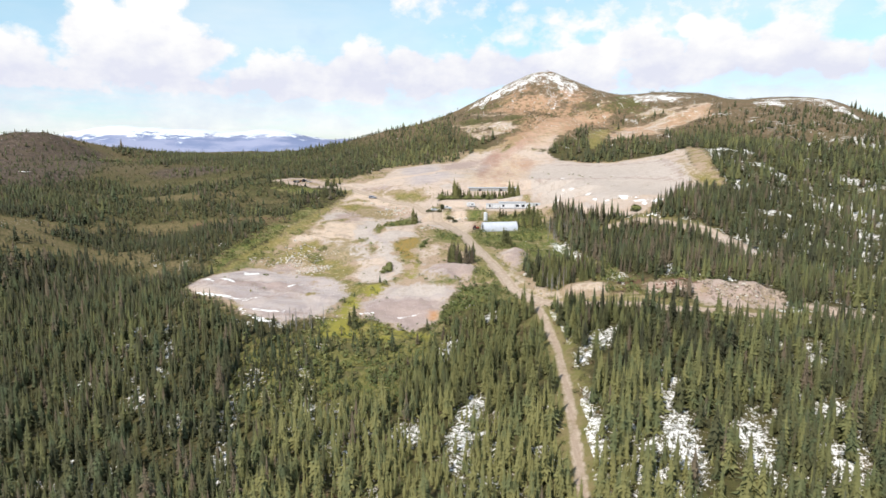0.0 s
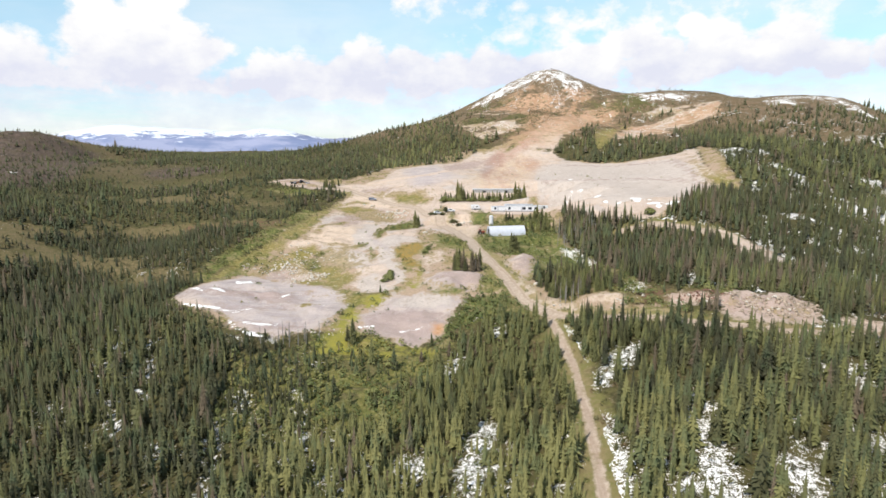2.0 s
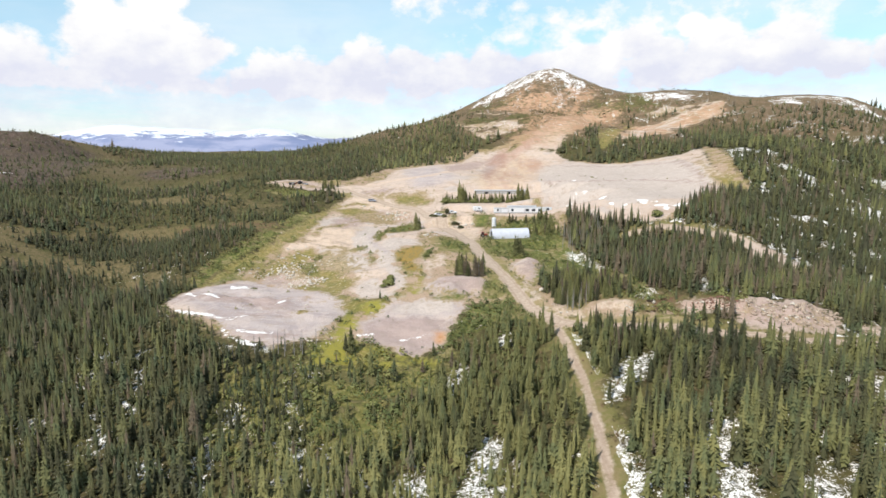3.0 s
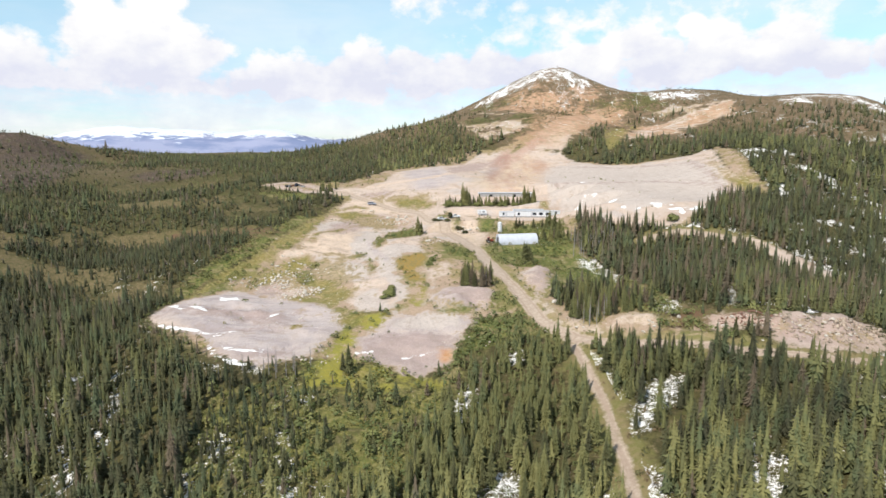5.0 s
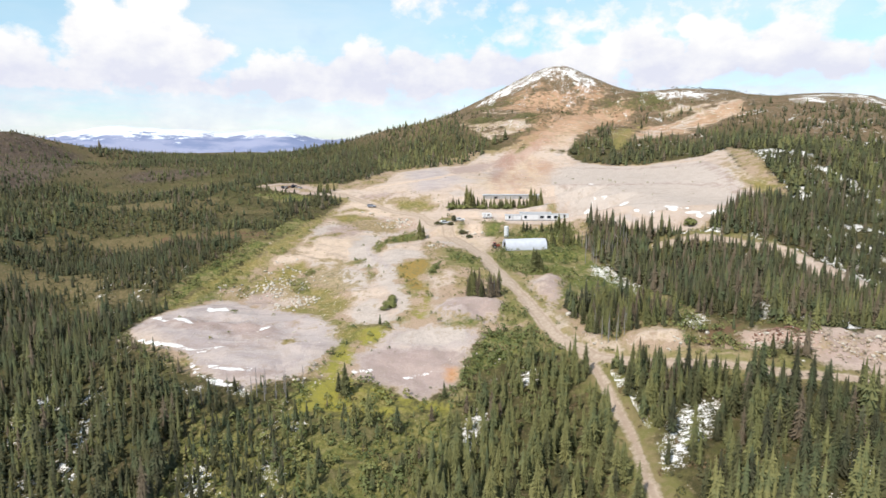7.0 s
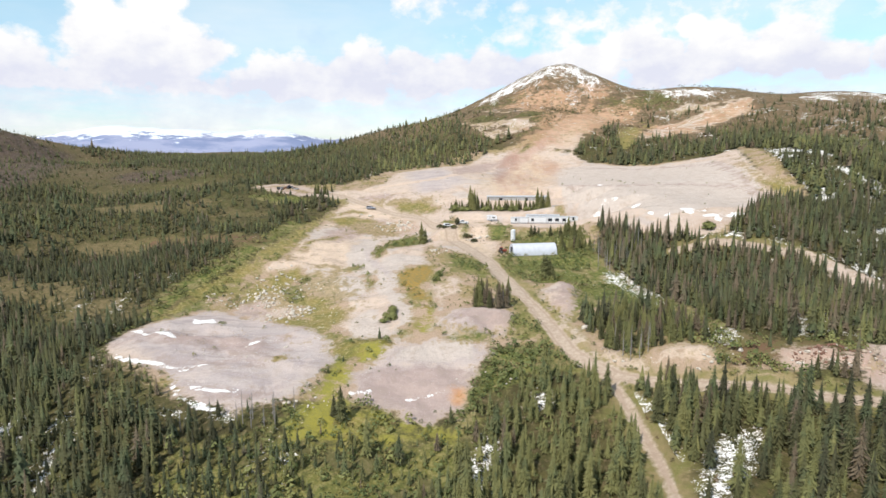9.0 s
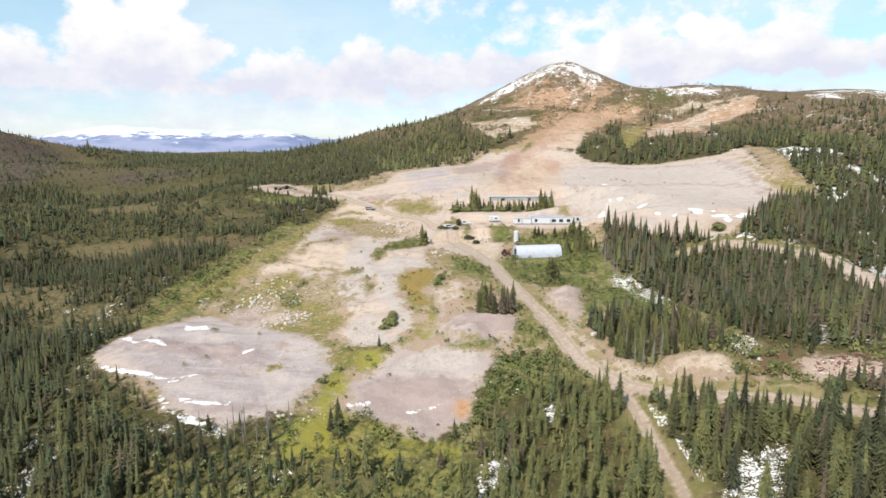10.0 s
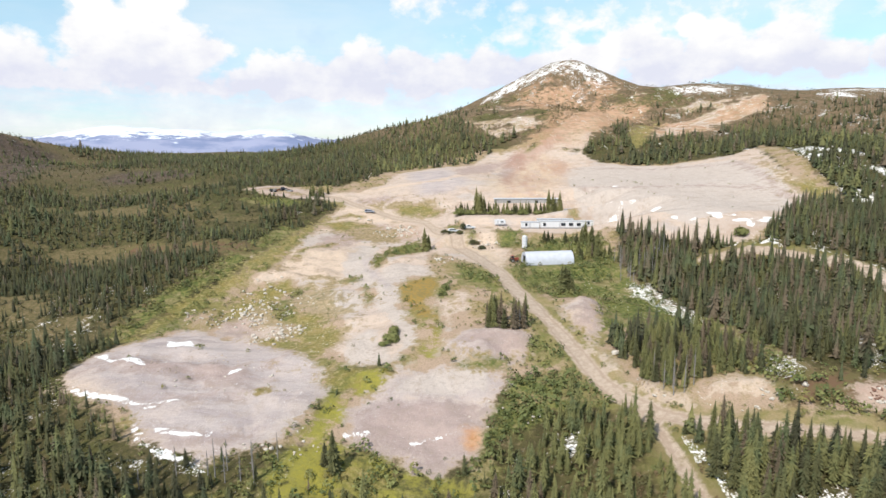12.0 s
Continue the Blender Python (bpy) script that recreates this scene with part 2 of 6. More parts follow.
    gravel = s.mix(s.math("MULTIPLY", s.step(s.math("ADD", s.attr("grey"), s.math("MULTIPLY", ragged, 0.35)), -0.8, 0.8), 0.9), gravel, grey)
    umber = s.mix(s.step(n_mid, 0.4, 0.6), (0.42, 0.31, 0.27), (0.34, 0.25, 0.225))
    gravel = s.mix(s.math("MULTIPLY", s.step(s.math("ADD", s.attr("umber"), ragged), -3.0, 4.0), 0.8), gravel, umber)
    rust_edge = s.math("ADD", s.attr("rust"), s.math("MULTIPLY", ragged, 1.6))
    runs = s.noise(0.035, 7, 0.66, stretch=(2.6, 0.5, 1))
    stain = s.mix(s.step(runs, 0.40, 0.60), (0.43, 0.255, 0.17), (0.56, 0.41, 0.29))
    stain = s.mix(s.math("MULTIPLY", s.step(n_patch, 0.5, 0.62), 0.6), stain, (0.50, 0.36, 0.31))
    gravel = s.mix(s.math("MULTIPLY", s.step(rust_edge, -5.0, 9.0), 0.85), gravel, stain)
    blood = s.mix(s.step(runs, 0.42, 0.58), (0.36, 0.195, 0.14), (0.47, 0.30, 0.225))
    reddened = s.step(s.math("ADD", s.attr("red"), s.math("MULTIPLY", ragged, 0.8)), -4.0, 5.0)
    gravel = s.mix(s.math("MULTIPLY", reddened, 0.75), gravel, blood)
    gravel = s.mix(s.math("MULTIPLY", s.step(n_mid, 0.5, 0.62), s.math("MULTIPLY", coarse, 0.5)), gravel, (0.40, 0.315, 0.255))
    gravel = s.mix(s.math("MULTIPLY", s.step(n_fine, 0.54, 0.66), s.math("MULTIPLY", coarse, 0.4)), gravel, (0.34, 0.27, 0.22))
    gravel = s.mix(s.math("MULTIPLY", s.step(n_speck, 0.55, 0.68), s.math("MULTIPLY", coarse, 0.35)), gravel, (0.30, 0.245, 0.205))
    gravel = s.mix(s.math("MULTIPLY", s.step(s.noise(4.5, 3, 0.6), 0.62, 0.70), 0.7), gravel, (0.66, 0.61, 0.56))
    spill = s.step(s.math("ADD", s.attr("ochre"), s.math("MULTIPLY", ragged, 0.3)), -0.9, 1.6)
    gravel = s.mix(s.math("MULTIPLY", spill, 0.85), gravel, s.mix(s.step(n_fine, 0.4, 0.6), (0.46, 0.21, 0.085), (0.52, 0.30, 0.16)))
    weeds = s.math("ADD", s.math("ADD", spread(n_mid, 3.4), spread(n_fine, 1.6)), s.math("ADD", spread(n_patch, 2.6), s.math("MULTIPLY", s.attr("weedy"), 0.075)))
    gravel = s.mix(s.math("MULTIPLY", s.step(weeds, 0.15, 0.75), 0.85), gravel, s.mix(s.step(n_fine, 0.4, 0.6), (0.21, 0.165, 0.07), (0.38, 0.28, 0.155)))
    bare = s.step(s.math("ADD", s.attr("bare"), s.math("MULTIPLY", ragged, 0.75)), -1.3, 1.3)
    col = s.mix(bare, col, gravel)
    pale = s.mix(s.step(n_patch, 0.42, 0.58), (0.52, 0.33, 0.21), (0.41, 0.245, 0.15))
    earth = s.math("MULTIPLY", s.step(rust_edge, -3.0, 8.0), s.attr("alpine"))
    col = s.mix(s.math("MULTIPLY", earth, s.step(n_mid, 0.64, 0.44)), col, pale)
    col = s.mix(s.step(s.math("ADD", s.attr("marsh"), s.math("MULTIPLY", ragged, 0.6)), -1.0, 1.0), col, marsh)
    # tracks
    dust = s.mix(s.step(n_fine, 0.38, 0.62), (0.41, 0.315, 0.24), (0.50, 0.395, 0.31))
    lane = s.attr("road")
    col = s.mix(s.math("MULTIPLY", s.step(s.math("ADD", lane, s.math("MULTIPLY", ragged, 0.5)), -6.0, -1.0), s.math("MULTIPLY_ADD", bare, -0.7, 0.75)), col, s.mix(s.step(n_mid, 0.4, 0.6), (0.30, 0.235, 0.115), (0.19, 0.18, 0.06)))
    ruts = s.math("MULTIPLY", s.step(s.math("ABSOLUTE", s.math("SUBTRACT", lane, 0.75)), 0.45, 0.12), 0.5)
    dust = s.mix(ruts, dust, (0.35, 0.255, 0.19))
    col = s.mix(s.step(s.math("ADD", lane, s.math("MULTIPLY", ragged, 0.14)), -0.5, 0.5), col, dust)
    # old snow: firm streaks, and drifts broken up by heather and stones
    firm = s.step(s.math("ADD", s.attr("snow"), s.math("ADD", spread(n_fine, 2.4), spread(n_speck, 1.6))), -0.1, 0.2)
    loose = s.step(s.math("ADD", s.attr("drift"), s.math("ADD", s.math("MULTIPLY", s.attr("alpine"), s.math("ADD", s.math("ADD", spread(n_mid, 18.0), spread(n_fine, 8.0)), spread(n_patch, 16.0))), s.math("ADD", spread(n_speck, 15.0), spread(n_fine, 13.0)))), -0.1, 0.6)
    col = s.mix(s.math("MAXIMUM", firm, loose), col, (0.93, 0.90, 0.88))
    s.bump(s.math("ADD", s.math("MULTIPLY", n_fine, 0.8), s.math("ADD", s.math("MULTIPLY", n_mid, 2.0), s.math("MULTIPLY", n_speck, 0.3))), 0.6, 0.45)
    return s.done(col)


def needle_material():
    """Needles of the spruces; the attribute tone sets trees apart and holds the western shade."""
    s = Shade("spruce_needles", 0.75, 0.25)
    tone = s.math("ADD", s.attr("tone"), s.math("MULTIPLY_ADD", s.random(), 0.36, -0.18))
    col = s.mix(s.step(tone, 0.0, 0.45), (0.044, 0.042, 0.025), (0.084, 0.081, 0.035))
    col = s.mix(s.step(tone, 0.4, 0.7), col, (0.174, 0.170, 0.063))
    col = s.mix(s.step(tone, 0.68, 0.88), col, (0.225, 0.208, 0.077))
    col = s.mix(s.step(tone, 1.0, 1.06), col, (0.150, 0.108, 0.075))
    col = s.mix(s.math("MULTIPLY", s.noise(2.2, 3), 0.3), col, (0.13, 0.135, 0.06))
    col = s.mix(s.math("MULTIPLY", s.step(s.noise(0.16, 4, 0.65), 0.49, 0.62), 0.6), col, (0.096, 0.122, 0.060))
    return s.done(col)


def leaf_material(name, spread, dull=(0.112, 0.130, 0.044), fresh=(0.235, 0.232, 0.080), turned=(0.25, 0.205, 0.07)):
    s = Shade(name, 0.7, 0.25)
    tone = s.math("FRACT", s.math("ADD", s.attr("tone"), s.math("MULTIPLY", s.random(), spread)))
    col = s.mix(s.step(tone, 0.1, 0.8), dull, fresh)
    col = s.mix(s.step(tone, 0.86, 0.97), col, turned)
    return s.done(s.mix(s.math("MULTIPLY", s.noise(3.0, 3), 0.3), col, (0.07, 0.10, 0.035)))


def plain(name, colour, rough=0.6, spec=0.3, grain=0.25, scale=4.0, metal=0.0, dirt=(0.25, 0.21, 0.17), dirty=0.25):
    s = Shade(name, rough, spec)
    n = s.noise(scale, 5, 0.6)
    dark = tuple(c * (1 - grain) for c in colour)
    col = s.mix(s.step(n, 0.35, 0.65), colour, dark)
    col = s.mix(s.math("MULTIPLY", s.step(s.noise(scale * 0.3, 6, 0.65), 0.5, 0.75), dirty), col, dirt)
    return s.done(col, metal=metal)


M_GROUND, M_NEEDLE, M_LEAF, M_BUSH = ground_material(), needle_material(), leaf_material("shrub_leaves", 1.0), leaf_material("willow_leaves", 0.3)
M_HEATHER = leaf_material("dwarf_birch_leaves", 1.0, (0.070, 0.066, 0.034), (0.135, 0.118, 0.052), (0.20, 0.125, 0.07))
M_BARK = plain("grey_bark", (0.16, 0.13, 0.11), 0.9)
M_DEAD = plain("weathered_wood", (0.30, 0.27, 0.25), 0.9)
M_ROCK = plain("pale_quarry_rock", (0.68, 0.60, 0.51), 0.9, grain=0.35, scale=1.5)
M_SPOIL = plain("sandy_rubble", (0.50, 0.39, 0.30), 0.95, grain=0.4, scale=1.2)
M_REDSPOIL = plain("red_brown_rubble", (0.26, 0.14, 0.10), 0.95, grain=0.4, scale=1.2)
M_FABRIC = plain("white_fabric", (0.60, 0.61, 0.67), 0.55, grain=0.08, scale=0.8, dirty=0.12)
M_WHITE = plain("white_painted_metal", (0.72, 0.72, 0.73), 0.45, grain=0.06, dirty=0.15)
M_GREYWALL = plain("grey_concrete", (0.38, 0.37, 0.37), 0.9, scale=0.8)
M_CONCRETE = plain("pale_concrete", (0.50, 0.47, 0.45), 0.9, scale=0.8)
M_ROOF = plain("pale_sheet_roof", (0.62, 0.62, 0.64), 0.5, dirty=0.2)
M_DARK = plain("dark_opening", (0.03, 0.03, 0.035), 0.7, dirty=0.0)
M_GLASS = plain("dark_window_glass", (0.03, 0.035, 0.045), 0.08, spec=0.6, grain=0.1, dirty=0.0)
M_TYRE = plain("black_rubber", (0.03, 0.03, 0.03), 0.85, dirty=0.4)
M_CHROME = plain("dull_steel", (0.45, 0.45, 0.46), 0.35, metal=0.9, dirty=0.2)
M_BLUE = plain("dark_blue_paint", (0.035, 0.04, 0.065), 0.3, spec=0.5, dirty=0.25)
M_SILVER = plain("silver_blue_paint", (0.36, 0.38, 0.45), 0.35, spec=0.5, dirty=0.3)
M_RED = plain("faded_red_paint", (0.34, 0.085, 0.055), 0.5, dirty=0.35)
M_RUST = plain("rusty_steel", (0.24, 0.11, 0.06), 0.8, scale=2.0)
M_LAMP = plain("lamp_lens", (0.6, 0.55, 0.5), 0.2, spec=0.6, dirty=0.0)

# ---- the lie of the land ----
BASE_LEVEL = 25.4
# hills, knolls and hollows: east, north, height, width
HILLS = [
    (182, 756, 87.3, 140), (-70, 126, -39.5, 140),
]
KNOLLS = [
    (78, 317, 4.2, 32), (193, 432, 6.2, 32), (-95, 202, 5.8, 32), (78, 202, 8.8, 32), (-9, 259, 2.7, 32), (193, 374, 13.4, 32),
    (-95, 432, 2.3, 32), (-95, 288, 5.8, 32), (-9, 403, 7.5, 32), (106, 288, 6.7, 32), (49, 144, 4.4, 32),
]
FELLS = [
    (380, 648, 34.7, 80), (-376, 608, 24.8, 45), (-376, 729, 8.7, 45), (-52, 648, 11.9, 45), (312, 526, 12.1, 45), (29, 608, 8.2, 45),
    (78, 749, 8.3, 32), (337, 806, 21.2, 32), (-9, 720, 5.2, 32), (106, 720, 19.3, 32), (279, 806, 5.7, 32), (366, 691, 3.9, 32),
    (-124, 634, 1.6, 32), (-326, 662, 21.5, 32), (-412, 576, 11.3, 32), (20, 749, 5.1, 32), (337, 749, 1.5, 32), (-354, 778, 1.7, 32),
    (308, 490, 6.4, 32),
]
HOLLOWS = [
    (164, 216, -19.1, 80), (20, 0, -33.5, 80), (-196, 360, -11.5, 80), (164, 72, -16.8, 80), (-12, 364, -14.0, 45), (-214, 446, -6.5, 45),
    (-133, 0, -27.7, 45), (110, 0, -13.6, 45), (49, 288, -7.4, 32), (-95, 115, -10.8, 32), (-153, 230, -13.2, 32), (-66, 259, -9.2, 32),
    (78, 144, -0.7, 32), (222, 346, -13.2, 32), (20, 173, -5.5, 32), (135, 346, -5.0, 32), (-124, 173, -7.2, 32), (135, 432, -3.5, 32),
    (78, 259, -6.1, 32), (-153, 317, -12.4, 32), (-9, 144, -3.6, 32), (-38, 317, -2.0, 32), (-268, 432, -2.3, 32),
]
DALES = [
    (191, 648, -9.0, 45), (110, 486, -4.5, 45), (232, 567, -4.0, 45), (-328, 671, -17, 38), (222, 749, -19.6, 32), (-239, 749, -2.8, 32),
    (-326, 605, -14.0, 32), (-182, 691, -1.1, 32), (164, 605, -15.6, 32), (49, 461, -6.2, 32), (106, 662, -10.7, 32), (-38, 461, -2.9, 32),
    (192, 712, -9.0, 22), (150, 728, -2.0, 18), (92, 724, -2.6, 14), (322, 684, -11.5, 34), (262, 700, -3.5, 26), (380, 622, 3.0, 26), (122, 722, 3.2, 15),
]


def ground(x, y):
    """Height of the ground at a place or at arrays of places."""
    x, y = np.asarray(x, float), np.asarray(y, float)
    z = np.full(np.broadcast(x, y).shape, BASE_LEVEL)
    for a, b, h, s in HILLS + KNOLLS + FELLS + HOLLOWS + DALES:
        z = z + h * np.exp(-((x - a) ** 2 + (y - b) ** 2) / (2 * s * s))
    return z


ZONES = {}


def patch(kind, *corners):
    """A stretch of one ground cover, by its outline in plan."""
    ZONES.setdefault(kind, []).append((None, np.array(corners, float)))


def track(kind, half_width, *line):
    """A track along a line in plan."""
    ZONES.setdefault(kind, []).append((half_width, np.array(line, float)))


def segments(px, py, pts, closed):
    """Distance to a line of points, and for closed ones whether each place is inside."""
    best, inside = np.full(px.shape, 1e9), np.zeros(px.shape, bool)
    last = len(pts) if closed else len(pts) - 1
    for i in range(last):
        (ax, ay), (bx, by) = pts[i], pts[(i + 1) % len(pts)]
        ex, ey = bx - ax, by - ay
        f = np.clip(((px - ax) * ex + (py - ay) * ey) / (ex * ex + ey * ey + 1e-9), 0, 1)
        best = np.minimum(best, (px - ax - f * ex) ** 2 + (py - ay - f * ey) ** 2)
        if closed and ay != by:
            inside ^= ((ay > py) != (by > py)) & (px < ex * (py - ay) / ey + ax)
    return np.sqrt(best), inside


def cover(kind, px, py):
    """How far inside (positive) or outside each place lies of the zones of a kind, in metres, within 24."""
    out = np.full(px.shape, -24.0)
    for half, pts in ZONES.get(kind, []):
        m = 24 + (half or 0)
        lo, hi = pts.min(0) - m, pts.max(0) + m
        k = (px > lo[0]) & (px < hi[0]) & (py > lo[1]) & (py < hi[1])
        if not k.any():
            continue
        d, inside = segments(px[k], py[k], pts, half is None)
        d = np.where(inside, d, -d) if half is None else half - d
        out[k] = np.maximum(out[k], np.clip(d, -24, 24))
    return out


patch("site", (-117, 418), (-66, 420), (-39, 471), (21, 526), (76, 521), (90, 482), (161, 449), (158, 398), (155, 359), (149, 340), (111, 303), (98, 288), (73, 298), (57, 317), (52, 292), (59, 247), (61, 205), (65, 194), (71, 190), (62, 176), (50, 183), (34, 190), (27, 196), (23, 206), (17, 212), (5, 211), (0, 200), (-2, 191), (-9, 184), (-16, 186), (-33, 190), (-42, 190), (-50, 186), (-66, 189), (-90, 207), (-96, 218), (-90, 239), (-80, 281), (-75, 308), (-72, 341), (-66, 359), (-61, 388), (-73, 396), (-97, 400))
patch("bare", (-21, 362), (-5, 362), (26, 346), (58, 326), (51, 320), (26, 332), (18, 332), (15, 307), (11, 287), (4, 299), (-8, 340))
patch("bare", (-91, 208), (-95, 217), (-93, 228), (-86, 236), (-82, 244), (-77, 247.5), (-71, 244), (-66, 241), (-56, 239), (-43, 228), (-36, 221), (-37.5, 216), (-34, 212), (-35, 206), (-38, 198), (-41.5, 191), (-47, 188), (-54, 185.5), (-60, 186), (-65, 189), (-68.6, 194.6), (-70, 198), (-74, 200), (-77, 201), (-82, 202.5))
patch("bare", (-30, 196), (-28, 204), (-21, 213), (-20, 220), (-9, 219), (3, 216), (5, 210), (0, 203), (-2, 197), (-3, 191), (-9, 185), (-15, 186), (-23, 192), (-28, 193))
patch("bare", (-76, 284), (-70, 289), (-66, 315), (-64, 346), (-60, 381), (-50, 394), (-34, 403), (-16, 392), (-5, 372), (12, 356), (26, 344), (16, 316), (9, 290), (10, 275), (3, 290), (-6, 306), (-14, 321), (-15, 298), (-12, 275), (-21, 279), (-23, 262), (-20, 244), (-15, 230), (-20, 220), (-28, 218), (-37, 222), (-37, 239), (-39, 252), (-50, 261), (-58, 270), (-54, 277), (-62, 281), (-73, 280))
patch("bare", (-11, 266), (-2, 256), (-2, 245), (-7, 241), (-7, 229), (-11, 221), (-12, 229), (-12, 245))
patch("bare", (-9, 225), (-6, 231), (-0, 233), (11, 231), (12, 223), (6, 216), (-4, 218))
patch("bare", (-62, 398), (-41, 424), (-35, 470), (-11, 478), (8, 484), (25, 517), (48, 521), (76, 519), (85, 507), (90, 482), (108, 467), (141, 456), (161, 449), (178, 456), (155, 386), (154, 359), (148, 341), (128, 326), (107, 300), (94, 289), (86, 290), (72, 300), (58, 316), (49, 330), (25, 336), (-5, 359), (-31, 369), (-54, 382))
patch("bare", (-117, 418), (-103, 423), (-82, 412), (-67, 407), (-49, 409), (-59, 393), (-79, 395), (-98, 402))
patch("bare", (22, 247), (31, 258), (36, 258), (33, 242), (28, 226), (25, 230), (23, 237))
patch("bare", (41, 199), (48, 201), (53, 197), (54, 193), (47, 195), (40, 196))
patch("bare", (78, 189), (95, 193), (107, 190), (103, 176), (85, 171), (77, 177))
patch("bare", (108, 181), (121, 183), (134, 176), (129, 169), (115, 173))
patch("bare", (107, 280), (118, 270), (124, 255), (130, 236), (123, 228), (116, 242), (112, 262))
patch("bare", (28, 516), (51, 540), (75, 561), (113, 618), (151, 651), (177, 654), (169, 643), (132, 607), (101, 541), (88, 512), (74, 507), (47, 511))
patch("bare", (47, 599), (78, 635), (92, 605), (67, 567), (49, 555), (36, 552))
patch("shrub", (61, 616), (101, 656), (135, 646), (94, 593), (65, 581))
patch("shrub", (15, 616), (70, 615), (71, 597), (17, 599))
patch("shrub", (146, 651), (178, 656), (182, 646), (156, 632), (145, 636))
patch("weedy", (21, 526), (48, 548), (65, 551), (52, 520), (28, 507))
patch("lilac", (-50, 319), (-42, 326), (-32, 290), (-23, 258), (-17, 241), (-20, 238), (-28, 258), (-38, 283))
patch("lilac", (-56, 272), (-43, 279), (-32, 262), (-32, 249), (-41, 258), (-50, 261))
patch("lilac", (-31, 457), (-7, 472), (5, 416), (-5, 397), (-22, 396))
patch("cream", (-65, 355), (-53, 371), (-40, 354), (-52, 332))
patch("cream", (-15, 351), (8, 328), (14, 299), (7, 290), (-6, 324))
patch("umber", (-56, 396), (-39, 400), (-27, 393), (-36, 388), (-49, 388))
patch("umber", (-4, 471), (15, 490), (34, 495), (25, 474), (2, 435))
patch("umber", (25, 474), (35, 507), (47, 511), (37, 476), (24, 411))
patch("bright", (23, 386), (28, 421), (46, 476), (61, 467), (53, 398), (39, 385))
track("umber", 2.0, (70.3, 471), (98.8, 460.3), (128.9, 449.5), (151.7, 427.7))
track("umber", 1.6, (57.9, 395.9), (81.9, 381.1), (117.9, 383), (138.1, 369))
track("umber", 2.2, (151.7, 427.7), (146.1, 385.4), (141.5, 355.8), (148.6, 346.6))
track("bright", 3, (-51.8, 407.1), (-34.8, 416.5), (-10.5, 421.7), (16.9, 462.3))
track("umber", 0.9, (-89.5, 215), (-77, 215.1), (-63.4, 212.6), (-47.5, 208.9))
track("umber", 0.7, (-96, 221.6), (-84.9, 218.3), (-76.4, 216.5), (-69.3, 217.9))
track("umber", 0.6, (-85.1, 205.1), (-72.4, 203), (-62.7, 204.8), (-52.6, 206.2))
track("umber", 0.7, (-65.5, 190.8), (-60, 190.2), (-51.8, 190.3), (-45.2, 192.9))
track("umber", 0.8, (-46.1, 228.9), (-50.7, 220.5), (-53.2, 215.7))
track("weedy", 1.0, (-49.9, 222.2), (-42.4, 218.4), (-37.7, 214.5))
patch("meadow", (-51, 207), (-47, 209), (-46, 207), (-48, 206))
track("umber", 0.8, (-25.7, 199.4), (-19.2, 202.8), (-8.8, 203.8), (-2, 201.3))
patch("weedy", (40, 200), (44, 201), (51, 198), (55, 193), (52, 191), (40, 195))
patch("lime", (-29, 209), (-27, 213), (-21, 216), (-21, 213), (-24, 208), (-28, 207))
patch("lime", (-29.5, 206), (-29.5, 200), (-30.5, 193), (-28, 189), (-30, 178), (-38, 177), (-39, 185), (-36, 191), (-35, 200), (-34, 207))
track("lime", 1.3, (-29, 187.5), (-22, 187), (-14, 182.6), (-7, 181.4))
track("lime", 0.8, (-33, 180), (-24, 178.6), (-17, 179.4))
patch("lime", (-12, 242), (-13, 229), (-14, 219), (-11, 220), (-10, 232))
patch("weedy", (-71, 294), (-67, 301), (-61, 294), (-67, 286))
patch("weedy", (-58, 268), (-56, 281), (-44, 284), (-35, 276), (-43, 275), (-53, 274))
patch("weedy", (-34, 278), (-27, 278), (-23, 253), (-26, 252), (-31, 266))
patch("weedy", (-34, 242), (-28, 241), (-26, 232), (-31, 232))
patch("shrub", (-62, 266), (-58, 270), (-52, 257), (-56, 252))
patch("shrub", (-12, 263), (-7, 265), (-7, 254), (-11, 253))
patch("shrub", (-13, 242), (-9, 238), (-10, 229), (-12, 231))
patch("shrub", (-0, 342), (3, 342), (4, 328), (1, 327))
patch("shrub", (12, 340), (23, 335), (20, 314), (12, 317))
patch("meadow", (-46, 243), (-38, 248), (-36, 235), (-39, 223), (-46, 229))
patch("rust", (-78, 296), (-69, 303), (-68, 291), (-74, 288))
patch("bare", (133, 526), (179, 613), (199, 605), (235, 615), (268, 619), (243, 585), (208, 561), (168, 536))
patch("bare", (12, 597), (39, 593), (56, 584), (42, 574), (16, 580))
patch("bare", (22, 568), (41, 566), (44, 552), (27, 551))
track("road", 1.9, (-12.9, 357.4), (-5.7, 334.8), (4, 301.2), (9.2, 280.8), (11.7, 262.6), (15.8, 244.7), (20.3, 228.3), (22.5, 213.9), (25.9, 203.4), (30.9, 197.2), (36.6, 192.3), (43.2, 188.4), (49.2, 185.1))
track("road", 1.5, (48.4, 185.5), (58.4, 180.4), (69.4, 174.1), (89.6, 169.7), (116.3, 172.4), (129.9, 170.6))
track("road", 1.15, (29.6, 196.0), (30.9, 190), (31.6, 182.5), (32.3, 166.9), (31.1, 145.3), (28.9, 125.7), (27.4, 112.6), (26.6, 104.5))
track("road", 2.9, (-12.9, 357.4), (-5.7, 334.8), (4, 301.2), (9.2, 280.8), (11.7, 262.6), (15.8, 244.7))
patch("shrub", (-11, 356), (-2, 358), (0, 347), (-6, 341), (-9, 347))
